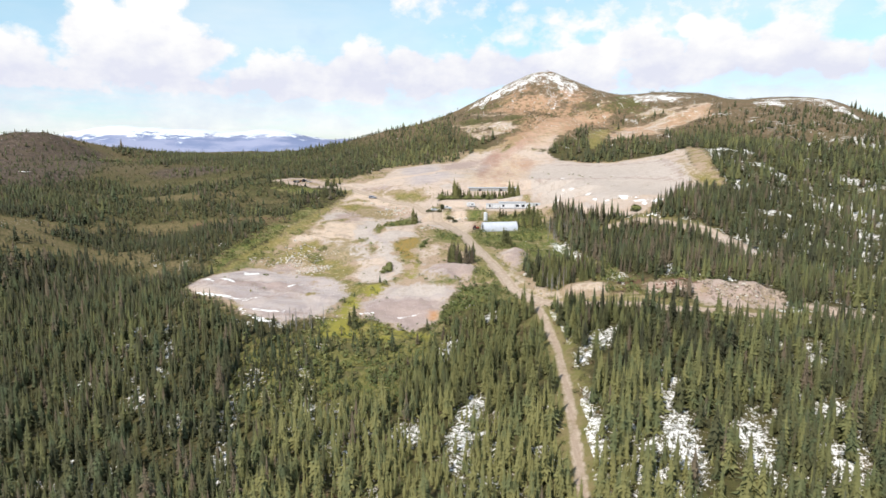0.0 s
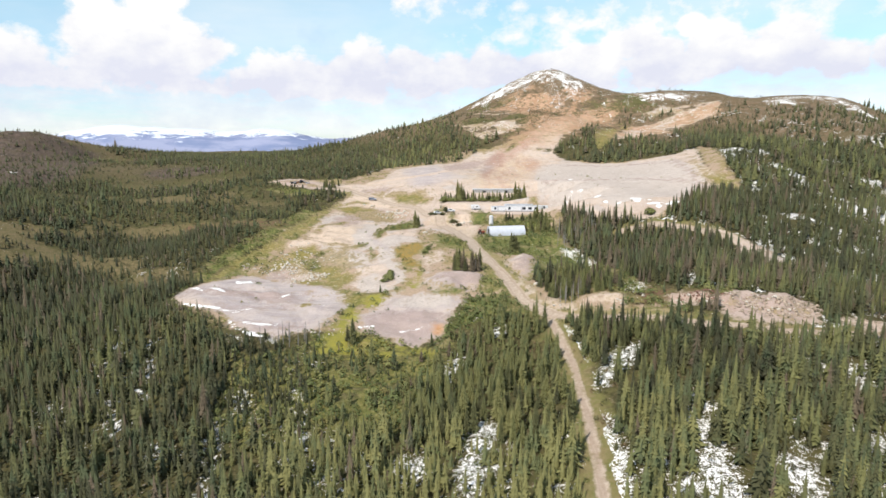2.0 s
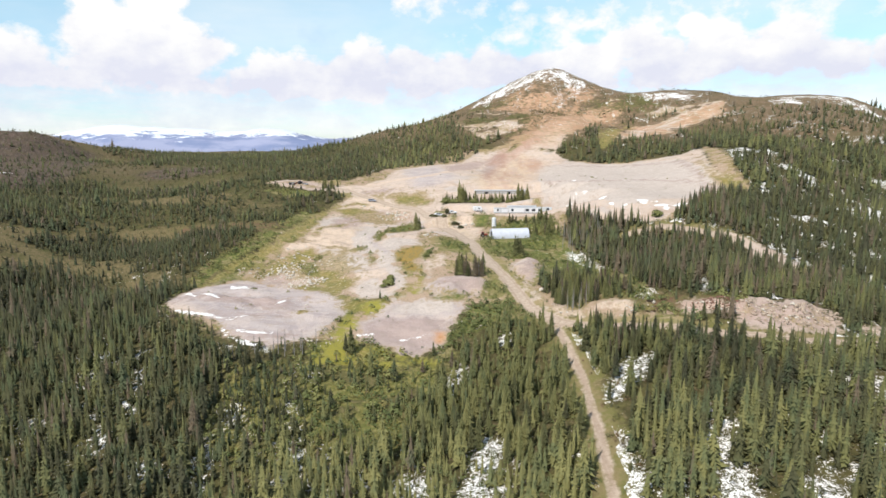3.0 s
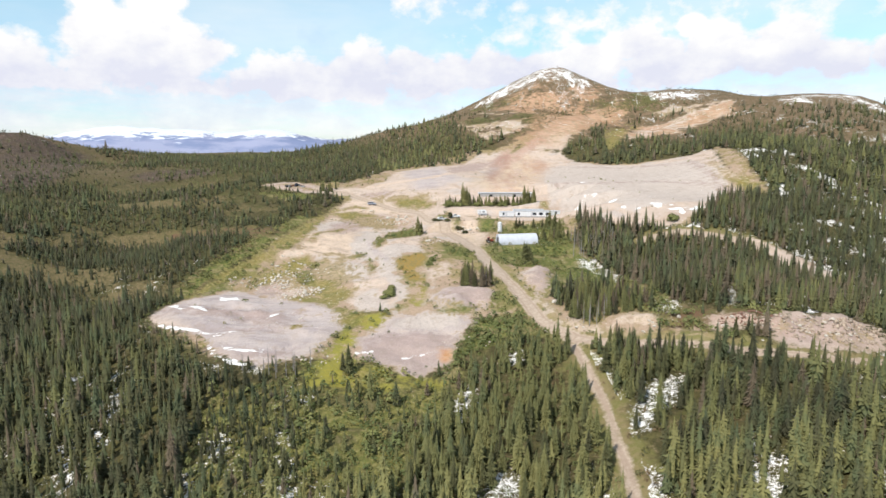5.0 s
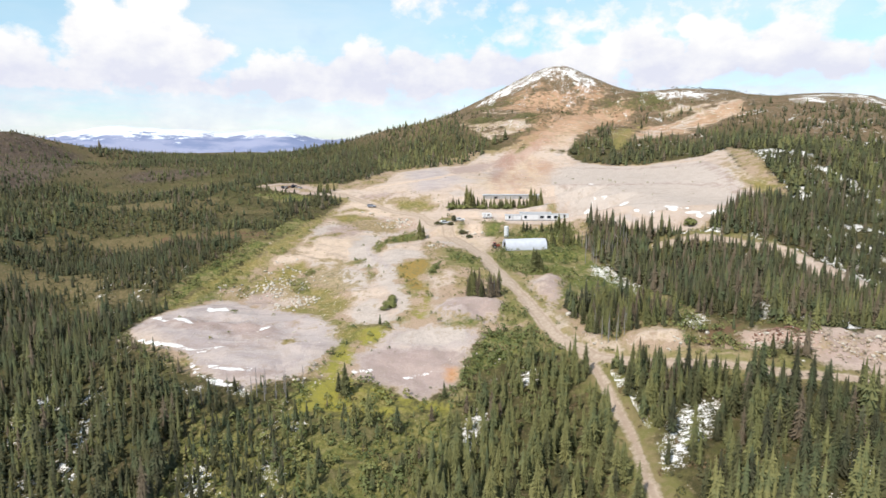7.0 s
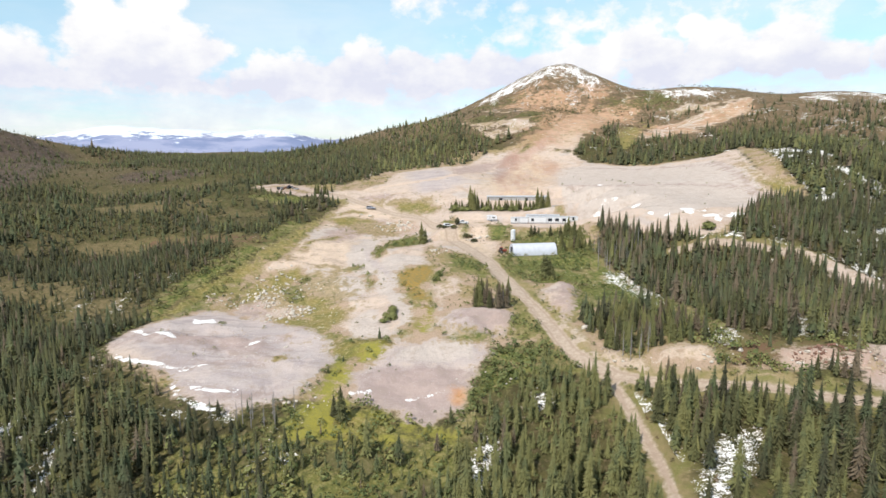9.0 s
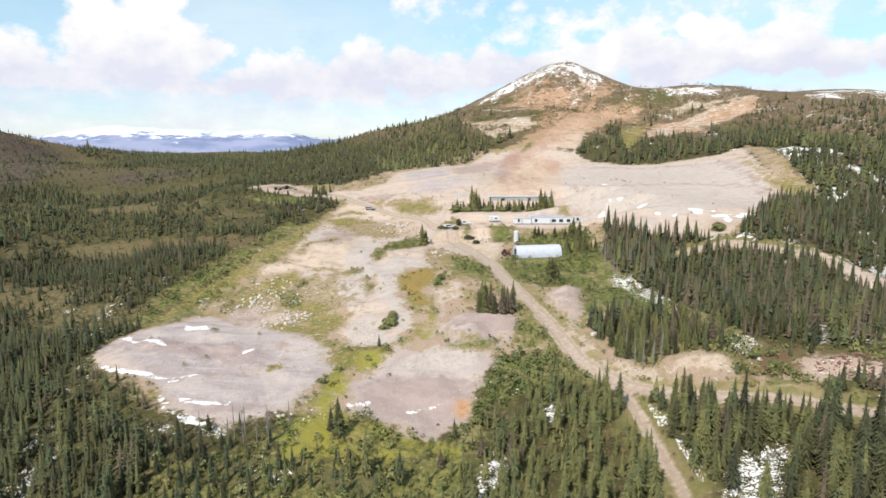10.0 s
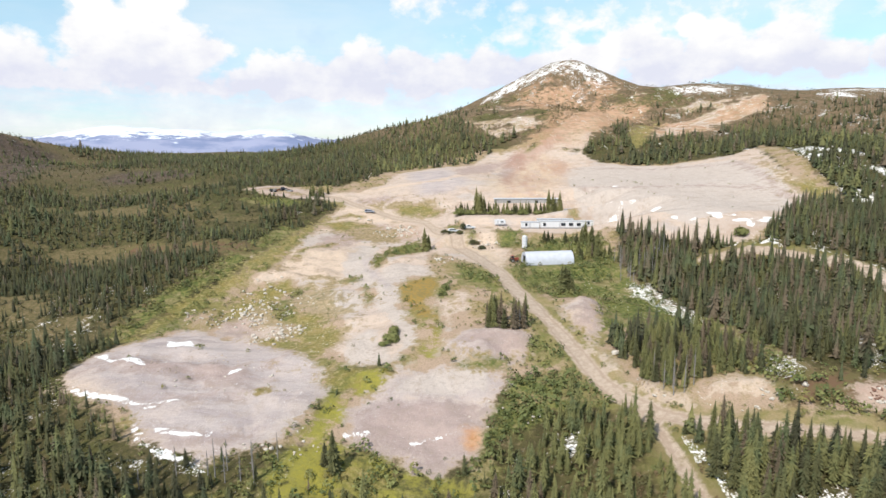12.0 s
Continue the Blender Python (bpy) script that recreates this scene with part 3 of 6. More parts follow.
track("road", 2.2, (-12.9, 357.4), (-17.7, 366.5), (-31.6, 372), (-49.2, 385.8), (-62.2, 398.1), (-81.4, 407.3))
track("road", 2.2, (18.8, 231.5), (21.7, 220.7), (23.9, 209.3), (26.9, 202.8), (31, 197.6))
track("road", 2.5, (77.6, 284.4), (92.1, 284), (104, 275.4), (116.2, 264))
track("weedy", 1.5, (-134.9, 336.7), (-104, 312), (-84, 312), (-73.2, 330))
track("umber", 0.8, (-134.9, 336.7), (-104, 314), (-84, 314), (-73.2, 332))
patch("marsh", (-22, 271), (-14, 276), (-11, 267), (-14, 250), (-12, 242), (-15, 242), (-17, 247), (-20, 252))
patch("meadow", (-23, 272), (-14, 277), (-10, 268), (-13, 247), (-11, 229), (-14, 219), (-16, 219), (-14, 232), (-16, 243), (-21, 250))
patch("meadow", (-38, 213), (-31, 217), (-21, 216), (-22, 209), (-28, 207), (-34, 210))
patch("meadow", (-31, 206), (-34, 194), (-38, 184), (-39, 178), (-16, 180), (-24, 189), (-30, 191), (-29, 200))
patch("meadow", (-71, 338), (-69, 356), (-65, 355), (-66, 302), (-72, 284), (-78, 268), (-83, 256), (-87, 243), (-92, 237), (-90, 260), (-81, 282), (-76, 311))
patch("meadow", (-73, 257), (-73, 271), (-67, 279), (-60, 282), (-56, 277), (-62, 270), (-67, 262), (-70, 253))
patch("meadow", (-53, 258), (-46, 256), (-37, 243), (-37, 231), (-43, 232), (-51, 239), (-49, 246))
patch("meadow", (-60, 242), (-48, 238), (-41, 230), (-31, 219), (-37, 218), (-46, 229), (-57, 237))
patch("bare", (-72, 244), (-72, 257), (-67, 266), (-55, 252), (-48, 244), (-47, 234), (-59, 239))
patch("bare", (-79, 300), (-74, 306), (-67, 301), (-67, 291), (-76, 291))
patch("umber", (-71, 245), (-72, 256), (-66, 260), (-61, 246), (-64, 242))
patch("umber", (-78, 299), (-67, 300), (-67, 290), (-76, 290))
patch("umber", (-28, 194), (-28, 201), (-22, 206), (-11, 207), (-2, 204), (-2, 197), (-3, 191), (-9, 185), (-15, 186), (-23, 192))
patch("umber", (-89, 225), (-74, 223), (-57, 221), (-48, 214), (-52, 209), (-66, 213), (-81, 215))
patch("umber", (-56, 360), (-36, 365), (-19, 356), (-21, 339), (-41, 339), (-52, 322), (-60, 328))
patch("umber", (-7, 230), (1, 232), (11, 230), (11, 223), (6, 217), (-2, 222))
track("grey", 3.6, (-38.3, 325.3), (-42.2, 300.7), (-36, 280.4), (-28.3, 262.7), (-21.7, 248.5), (-17.6, 237.9), (-15.8, 228.4), (-17.2, 219.6))
patch("grey", (-56, 271), (-53, 277), (-43, 277), (-34, 266), (-30, 255), (-36, 253), (-47, 259), (-51, 262))
patch("grey", (-31, 290), (-25, 298), (-15, 293), (-12, 277), (-21, 279), (-23, 265), (-25, 264))
patch("grey", (-65, 336), (-57, 351), (-52, 349), (-60, 326), (-64, 316))
patch("grey", (-33, 234), (-28, 238), (-24, 226), (-20, 219), (-28, 218), (-35, 222))
track("cream", 4, (-54.2, 298.1), (-48.8, 314.2), (-44.4, 320.4))
patch("bright", (-68, 284), (-61, 292), (-51, 299), (-49, 313), (-42, 305), (-44, 288), (-51, 283), (-64, 281))
patch("bright", (-3, 357), (12, 354), (25, 341), (17, 332), (14, 306), (7, 314), (-1, 338))
patch("bright", (-62, 380), (-49, 388), (-35, 378), (-23, 363), (-36, 365), (-52, 366))
track("weedy", 1.6, (-55.3, 268.1), (-55.4, 276.3), (-49, 281), (-39.8, 281.6), (-33.2, 272.7), (-30.5, 256.9), (-32, 249.1))
track("weedy", 1.8, (-58.9, 241.6), (-47.1, 232.9), (-33.8, 221.7), (-25.5, 218))
track("weedy", 1.5, (-51.8, 332.4), (-44.7, 349.2), (-30.9, 362.3))
track("weedy", 2.0, (-52.3, 359.4), (-35.9, 360.7))
track("weedy", 1.5, (-12.6, 216.9), (-7.4, 221.5), (-0.9, 220.1))
track("meadow", 1.3, (-11.6, 247.1), (-12.1, 238.2), (-11.1, 229.1), (-12.9, 219.2), (-15.1, 217.5))
track("marsh", 0.8, (-11.8, 241.6), (-12.3, 233.6), (-11.7, 227.8))
track("meadow", 1.6, (-66.3, 359.4), (-53.2, 374.6), (-47.6, 372.3))
track("meadow", 1.3, (-63.1, 302), (-60.7, 318), (-53.6, 329.5))
patch("shrub", (-75, 289), (-66, 295), (-69, 287), (-74, 287))
patch("shrub", (34, 302), (41, 303), (42, 293), (34, 291))
patch("meadow", (-33, 385), (-20, 385), (-9, 377), (-13, 370), (-29, 375))
patch("meadow", (46, 361), (55, 347), (54, 334), (46, 340))
patch("meadow", (149, 371), (157, 361), (159, 343), (149, 332), (149, 348))
patch("meadow", (-66, 359), (-52, 366), (-40, 362), (-55, 350))
patch("weedy", (100, 539), (151, 615), (145, 540), (118, 503), (95, 503))
patch("scrub", (-61, 174), (-30, 183), (-1, 180), (-5, 162), (-13, 145), (-32, 139), (-49, 139), (-59, 151))
patch("scrub", (-39, 178), (-43, 183), (-41, 189), (-33, 192), (-29, 191), (-23, 192), (-16, 186), (-9, 184), (-3, 188), (0, 185), (-2, 180))
patch("scrub", (-31, 205), (-27, 209), (-20, 217), (-34, 222), (-36, 207), (-36, 195), (-31, 192))
patch("weedy", (-65, 280), (-53, 293), (-40, 281), (-30, 256), (-30, 233), (-34, 222), (-46, 229), (-57, 241), (-73, 258), (-74, 272))
patch("weedy", (-64, 346), (-47, 372), (-26, 362), (-19, 343), (-37, 328), (-53, 342))
patch("weedy", (-15, 315), (-1, 290), (-1, 240), (-7, 229), (-13, 217), (-18, 220), (-13, 242))
patch("weedy", (-51, 398), (-8, 397), (-5, 372), (-26, 369), (-46, 379))
patch("weedy", (11, 345), (25, 340), (22, 314), (13, 312))
patch("weedy", (19, 552), (67, 564), (81, 548), (60, 519), (28, 516))
patch("weedy", (170, 454), (159, 395), (157, 361), (148, 341), (141, 360), (149, 398))
patch("lilac", (-96, 218), (-89, 237), (-79, 247), (-57, 239), (-37, 222), (-35, 207), (-43, 192), (-50, 185), (-61, 187), (-73, 198))
patch("lilac", (-30, 196), (-28, 204), (-20, 209), (-8, 208), (-2, 203), (-3, 191), (-9, 185), (-15, 186), (-23, 192))
patch("lilac", (-9, 225), (-6, 231), (3, 232), (6, 222), (6, 216), (-4, 218))
patch("grey", (67, 472), (102, 473), (155, 436), (148, 364), (125, 325), (88, 311), (57, 345), (55, 397))
patch("lilac", (-36, 279), (-25, 288), (-17, 271), (-19, 244), (-30, 256))
patch("cream", (-73, 280), (-64, 308), (-53, 342), (-45, 315), (-44, 282), (-59, 283))
patch("cream", (13, 404), (32, 475), (59, 510), (69, 485), (40, 390), (23, 384))
patch("umber", (25, 248), (36, 258), (33, 242), (28, 226), (24, 231))
patch("cream", (41, 199), (48, 201), (53, 197), (54, 193), (47, 195), (40, 196))
patch("cream", (86, 189), (95, 193), (107, 190), (103, 176), (85, 171))
patch("moss", (-149, 345), (-137, 347), (-86, 318), (-76, 312), (-82, 303), (-106, 308), (-141, 335))
patch("fell", (-240, 494), (-229, 520), (-186, 516), (-171, 491), (-198, 481), (-220, 480))
patch("weedy", (-117, 418), (-103, 423), (-82, 412), (-67, 407), (-79, 395), (-98, 402))
patch("umber", (-117, 418), (-103, 423), (-82, 412), (-67, 407), (-79, 395), (-98, 402))
patch("shrub", (-112, 398), (-84, 394), (-78, 386), (-92, 380))
patch("shrub", (8, 274), (17, 292), (24, 324), (50, 315), (53, 303), (52, 286), (58, 243), (60, 204), (64, 193), (56, 194), (51, 205), (45, 221), (37, 233), (27, 223), (36, 260), (26, 256), (15, 261))
patch("moss", (52, 189), (62, 186), (75, 188), (84, 186), (84, 192), (70, 197), (60, 202), (55, 199), (55, 193))
patch("shrub", (5, 211), (17, 212), (23, 206), (27, 199), (21, 200), (10, 198), (1, 191), (-4, 183), (-2, 191), (1, 201))
patch("shrub", (-6, 290), (3, 285), (9, 268), (5, 256), (2, 264), (-5, 267))
patch("shrub", (-35, 299), (-31, 329), (-19, 343), (-15, 321), (-27, 312), (-32, 294))
patch("shrub", (-8, 217), (-3, 220), (6, 219), (5, 215), (-2, 215))
patch("shrub", (11, 227), (18, 228), (19, 219), (13, 215), (10, 218))
patch("shrub", (-90, 239), (-88, 255), (-81, 271), (-77, 272), (-82, 252), (-84, 240))
patch("weedy", (180, 468), (176, 428), (161, 369), (150, 367), (153, 389))
patch("site", (186, 479), (182, 436), (162, 366), (160, 343), (148, 330), (148, 364))
patch("weedy", (81, 182), (99, 190), (104, 179), (90, 171), (79, 173))
patch("shrub", (53.9, 197.5), (59.5, 197), (64.5, 193), (64, 188), (62, 186.6), (57.5, 187.4), (52.5, 190.5))
patch("shrub", (52.5, 190.5), (60.8, 186.2), (70.3, 180.7), (69.5, 179.3), (60, 184.6), (52, 189.2))
patch("woods", (36.6, 187), (43, 185.4), (49.5, 182.2), (58, 177.2), (68, 171.6), (84, 168), (84, 150), (36, 150))
patch("shrub", (68, 196), (74, 197), (80, 193), (86, 191), (83, 186), (78, 188), (75, 192), (70, 193))
patch("bare", (64, 190), (69, 192), (72, 191), (77, 190), (82, 185), (79, 181), (74, 184), (65, 185))
patch("umber", (64, 191), (72, 192), (77, 190), (76, 185), (65, 185))
patch("umber", (78, 189), (95, 193), (107, 190), (103, 176), (85, 171), (77, 177))
patch("rust", (64, 190), (69, 192), (72, 191), (77, 190), (82, 185), (79, 181), (74, 184), (65, 185))
patch("woods", (-154, 489), (-216, 769), (-381, 1535), (-102, 645), (-52, 655), (-1, 634), (24, 567), (35, 542), (25, 517), (-3, 486), (-38, 454), (-66, 422), (-85, 426))
patch("woods", (85, 507), (109, 559), (125, 590), (147, 601), (127, 527), (126, 504), (153, 516), (186, 539), (216, 551), (180, 468), (144, 454), (111, 466), (90, 482))
patch("woods", (50, 295), (70, 295), (105, 278), (117, 256), (75, 195), (64, 192), (63, 213), (66, 255), (54, 281))
patch("woods", (30, 225), (38, 232), (49, 222), (51, 206), (56, 199), (49, 201), (37, 201), (30, 211))
patch("woods", (107, 300), (140, 329), (151, 305), (124, 266), (111, 273), (100, 281))
patch("woods", (-171, 449), (-125, 433), (-92, 369), (-88, 337), (-125, 354), (-164, 399))
patch("woods", (-345, 655), (-648, 1398), (-421, 1077), (-266, 833), (-260, 1030), (-304, 1512), (-141, 568), (-188, 566), (-274, 655), (-320, 639))
patch("fell", (-420, 620), (-372, 604), (-340, 622), (-292, 535), (-268, 452), (-272, 412), (-300, 395), (-420, 420))
patch("fell", (243, 602), (275, 606), (345, 640), (420, 640), (380, 480), (300, 385), (272, 400), (285, 445), (264, 480), (246, 488), (244, 545))
patch("shrub", (-92, 237), (-90, 260), (-81, 282), (-76, 311), (-72, 345), (-79, 350), (-82, 314), (-89, 287), (-97, 262), (-97, 240))
track("bare", 3.2, (26, 660), (48.6, 634), (75.7, 620))
track("shrub", 4.5, (23.2, 622), (45.8, 608), (71.7, 596), (83.7, 597))
track("bare", 3.6, (12.8, 608), (31, 600), (56.4, 584), (70.3, 584))
track("shrub", 2.6, (20.4, 580.6), (33.9, 581), (42.6, 579))
track("bare", 3.2, (19.7, 567.3), (37.3, 569), (53.6, 561.4))
track("shrub", 3.4, (48.3, 552), (68.1, 571.9), (83.3, 583.8))
track("shrub", 4.5, (98.3, 614.4), (130.7, 650.6), (153.4, 660.3), (162, 663.8))
track("shrub", 5.0, (32.8, 696), (53, 681.6), (77.2, 664.9))
track("bare", 4.0, (149.4, 644.9), (170.6, 649.1), (180.7, 649.5))
track("shrub", 6.0, (180.7, 666), (183, 649), (192.7, 641), (198.8, 644))
track("shrub", 1.8, (74.6, 513), (83.7, 510.2))
track("shrub", 1.6, (57.5, 528.4), (52.6, 521), (47.7, 514.5))
patch("red", (28, 482), (40, 517), (61, 555), (86, 585), (104, 622), (128, 642), (150, 655), (163, 650), (132, 622), (97, 561), (70, 526), (52, 497), (42, 484))
track("red", 6.0, (73.7, 678), (105, 676), (136, 675), (152, 684))
track("red", 3.0, (24, 408), (28, 440), (34, 466), (44, 490))
patch("bare", (25.6, 226), (27.6, 215), (29.2, 210), (33, 203.5), (36.2, 200), (39.5, 196.5), (38.6, 194.6), (34.6, 198.2), (30.8, 203), (27.4, 210), (25.4, 218))
patch("cream", (25.6, 226), (27.6, 215), (29.2, 210), (33, 203.5), (36.2, 200), (39.5, 196.5), (38.6, 194.6), (34.6, 198.2), (30.8, 203), (27.4, 210), (25.4, 218))
patch("copse", (-5, 375), (3, 379), (22, 374), (43, 370), (44, 357), (34, 353), (10, 368))
patch("copse", (-2, 231), (0, 237), (8, 239), (12, 234), (10, 230), (1, 230))
patch("copse", (25, 316), (38, 318), (47, 312), (52, 298), (42, 299), (28, 311))
patch("copse", (-82, 356), (-76, 365), (-73, 360), (-79, 353))
patch("copse", (-80, 399), (-73, 410), (-64, 412), (-63, 404), (-73, 396))
patch("copse", (30, 218), (30.5, 212), (33, 206), (37, 202), (41, 201), (46, 203), (49, 208), (48, 217), (42, 221), (37, 227))
patch("copse", (46, 202.5), (51, 202), (56, 205), (58, 208), (57, 213), (54, 217), (51, 219), (49, 218), (47, 214), (46, 208))
patch("copse", (35, 172), (34.6, 178), (35, 185), (38, 187), (41, 186.5), (44, 184), (46, 182), (46, 175), (43, 171), (40, 170))
patch("copse", (165, 622), (177, 629), (182, 623), (175, 615))
track("bare", 3.5, (8.3, 591.2), (30.1, 590.8), (56.7, 585.5), (85.6, 609.5))
track("bare", 3, (19.3, 561.1), (43.6, 567.8), (64.7, 579.2))
track("bare", 3, (52.8, 679.8), (83.7, 673.6), (109.3, 670.7))
track("bare", 3, (106.4, 684.5), (131.8, 678.9), (156, 670.6))
track("bare", 4, (123.1, 639.4), (156.2, 651.8), (183, 656.9))
track("bare", 4, (191.9, 630.6), (211.2, 624.6), (236.4, 617), (258.5, 619.2))
track("bare", 4, (149.5, 566), (157.6, 546.1), (184.7, 578.6))
track("bare", 3, (140.9, 455), (157.6, 440.7), (174.6, 446.2))
patch("shrub", (68, 599), (98, 640), (104, 618), (80, 580))
patch("shrub", (119, 643), (149, 653), (156, 648), (126, 629))
patch("shrub", (184, 678), (199, 673), (204, 637), (200, 626), (183, 641))
patch("shrub", (44, 695), (70, 688), (84, 677), (52, 669))
patch("meadow", (147, 601), (170, 616), (172, 600), (136, 525), (121, 506), (123, 528))
patch("rust", (20, 386), (30, 456), (59, 510), (76, 483), (50, 400), (38, 380))
patch("ochre", (-6.5, 195.4), (-4.4, 197.1), (-2.5, 196.3), (-1.5, 193.8), (-2.6, 191.3), (-4.1, 190.7), (-5.9, 192.4))
patch("rust", (37, 523), (68, 570), (114, 644), (137, 636), (97, 546), (69, 526))
patch("rust", (133, 526), (235, 615), (268, 619), (243, 585), (168, 536))
patch("rust", (64, 644), (103, 663), (157, 654), (182, 653), (115, 560), (86, 514), (48, 521), (29, 524), (73, 576))
patch("rust", (41, 663), (71, 698), (108, 691), (149, 684), (156, 669), (116, 651), (70, 619))
patch("rust", (-16, 361), (-31, 366), (-45, 349), (-34, 337), (-20, 347))
patch("rust", (133, 526), (179, 613), (199, 605), (167, 544))
patch("rust", (56, 194), (65, 195), (68, 191), (61, 190))
patch("bright", (-73, 280), (-69, 294), (-62, 317), (-52, 334), (-46, 320), (-47, 293), (-59, 284))
patch("umber", (-60, 326), (-54, 343), (-43, 352), (-43, 338), (-52, 318))
patch("lilac", (-21, 213), (-9, 218), (3, 215), (5, 209), (-1, 203), (-26, 203))
patch("grey", (-17, 213), (-9, 217), (0, 214), (1, 208), (-8, 207), (-20, 207))
patch("shrub", (-58, 269), (-57, 274), (-53, 279), (-52, 277), (-55, 272), (-56, 267))
patch("shrub", (-46, 283), (-40, 286), (-36, 281), (-41, 280))
patch("shrub", (-35, 273), (-33, 273), (-30, 259), (-31, 255))
patch("shrub", (-20, 220), (-19, 223), (-16, 221), (-18, 218))
patch("weedy", (-36, 219), (-28, 218), (-22, 218), (-21, 215), (-33, 216))
patch("snow", (-80.2, 234.5), (-74.3, 236.8), (-72.2, 233.4), (-77.9, 231.7))
patch("snow", (-92.8, 225), (-91.5, 226.8), (-87.7, 222.4), (-82.3, 222), (-77.2, 218.9), (-79.7, 218.1), (-85.7, 219.7))
patch("snow", (-89.1, 206.9), (-87.5, 207.3), (-82.4, 204.5), (-77.5, 204), (-72.1, 202.4), (-69.4, 201), (-69.8, 200.5), (-75.9, 202), (-82.7, 202.9))
patch("snow", (-69.4, 202.1), (-65.6, 203.3), (-62.9, 203.8), (-62.6, 203.1), (-65.2, 202.4), (-68.7, 201.5))
patch("snow", (-69.2, 200.2), (-67.8, 200.5), (-67.3, 199), (-68.5, 199.2))
patch("snow", (-64.9, 193.7), (-63.2, 193.8), (-61, 192.4), (-56.6, 192), (-53.2, 192.8), (-53.3, 191.6), (-58.2, 190.7), (-62.7, 191.6))
patch("snow", (-69.3, 194.3), (-68.3, 194.4), (-64.4, 188.8), (-58.7, 186.9), (-55.3, 186), (-54.7, 184.6), (-60.1, 185.6), (-65.8, 189.2))
patch("snow", (-12.3, 194.5), (-9.4, 195.2), (-6.7, 195.4), (-6.9, 194.9), (-9.4, 194.5), (-12.1, 194))
patch("snow", (-16.2, 193.5), (-14.1, 193.9), (-14, 192.8), (-15.8, 192.6))
patch("snow", (-28.9, 194.5), (-27.4, 195.3), (-27.1, 194.3), (-28.5, 193.6))
patch("snow", (-26.3, 195.2), (-23.7, 196), (-23.4, 194.8), (-25.8, 194.4))
patch("snow", (-58.7, 217.1), (-56, 218.5), (-55.1, 216.9), (-57.6, 215.5))
patch("drift", (58, 205), (61, 204), (60, 200), (58, 198), (57, 201))
patch("drift", (84, 220), (84, 218), (78, 203), (75, 199), (76, 204))
patch("drift", (51, 276), (56, 275), (57, 257), (59, 247), (55, 233), (54, 244), (52, 263), (49, 266))
patch("drift", (13, 192), (15, 193), (15, 190), (13, 190))
patch("drift", (45, 168), (49, 168), (45, 162), (40, 159), (37, 155), (37, 157), (41, 163))
patch("drift", (34, 141), (34, 133), (33, 120), (32, 114), (31, 115), (32, 125), (33, 136))
patch("drift", (51, 136), (55, 135), (53, 126), (52, 113), (49, 106), (47, 109), (46, 116), (51, 125))
patch("drift", (64, 121), (67, 120), (65, 112), (63, 103), (61, 105), (62, 112))
patch("drift", (80, 111), (83, 111), (77, 102), (74, 101))
patch("drift", (97, 153), (100, 154), (94, 143), (92, 141))
patch("drift", (33.2, 186.5), (34.6, 180.2), (35, 173), (34.4, 168), (33.9, 172.6), (33.5, 180.4))
track("drift", 0.15, (2.0, 178.6), (1.0, 175), (-0.8, 171.5), (-1.6, 167))
patch("drift", (2, 130), (7, 147), (9, 145), (5, 132), (2, 117))
patch("drift", (-12, 133), (-10, 134), (-8, 128), (-10, 128))
patch("drift", (85, 126), (90, 127), (86, 121), (83, 120))
patch("drift", (11, 696), (46, 723), (67, 738), (90, 720), (112, 718), (138, 707), (156, 690), (139, 687), (109, 699), (88, 703), (55, 703), (33, 702))
patch("drift", (196, 674), (228, 668), (251, 650), (239, 634), (201, 649))
track("drift", 9.5, (318, 618), (345, 622), (372, 596), (364, 556))
track("drift", 7.5, (302, 598), (322, 596))


def snow_bits(seed, count, low, high, scatter, *line):
    """Small rests of snow scattered along a line in plan."""
    rng = random.Random(seed)
    for _ in range(count):
        f = rng.random() * (len(line) - 1.001)
        i = int(f)
        x = line[i][0] + (line[i + 1][0] - line[i][0]) * (f - i) + rng.gauss(0, scatter)
        y = line[i][1] + (line[i + 1][1] - line[i][1]) * (f - i) + rng.gauss(0, 1.3 * scatter)
        a, b, turn = rng.uniform(low, high), rng.uniform(low, high) * 0.8, rng.uniform(-0.5, 0.5)
        corners = []
        for j in range(7):
            w, q = 6.283 * j / 7, rng.uniform(0.6, 1.25)
            u, v = a * q * math.cos(w), b * q * math.sin(w)
            corners.append((x + u * math.cos(turn) - v * math.sin(turn), y + u * math.sin(turn) + v * math.cos(turn)))
        patch("snow", *corners)


snow_bits(9, 12, 0.8, 2.0, 4.0, (-322, 462), (-296, 442))
snow_bits(3, 12, 0.7, 1.5, 1.8, (71.9, 392), (71.5, 378), (67, 355))
snow_bits(4, 16, 0.7, 1.8, 2.6, (66.7, 354.7), (76, 352), (82, 350), (79, 330))
snow_bits(5, 30, 0.7, 1.7, 2.0, (77.8, 318), (88, 316), (95, 312.5), (99.6, 305), (107, 304), (113, 309))


# ---- building helpers ----
def mesh_of(name, verts, faces, material, smooth=False, tone=None):
    me = bpy.data.meshes.new(name)
    me.from_pydata(verts, [], faces)
    me.materials.append(material)
    if smooth:
        me.polygons.foreach_set("use_smooth", np.ones(len(me.polygons), bool))
    if tone is not None:
        at = me.attributes.new("tone", "FLOAT", "POINT")
        at.data.foreach_set("value", np.asarray(tone, np.float32))
    return me


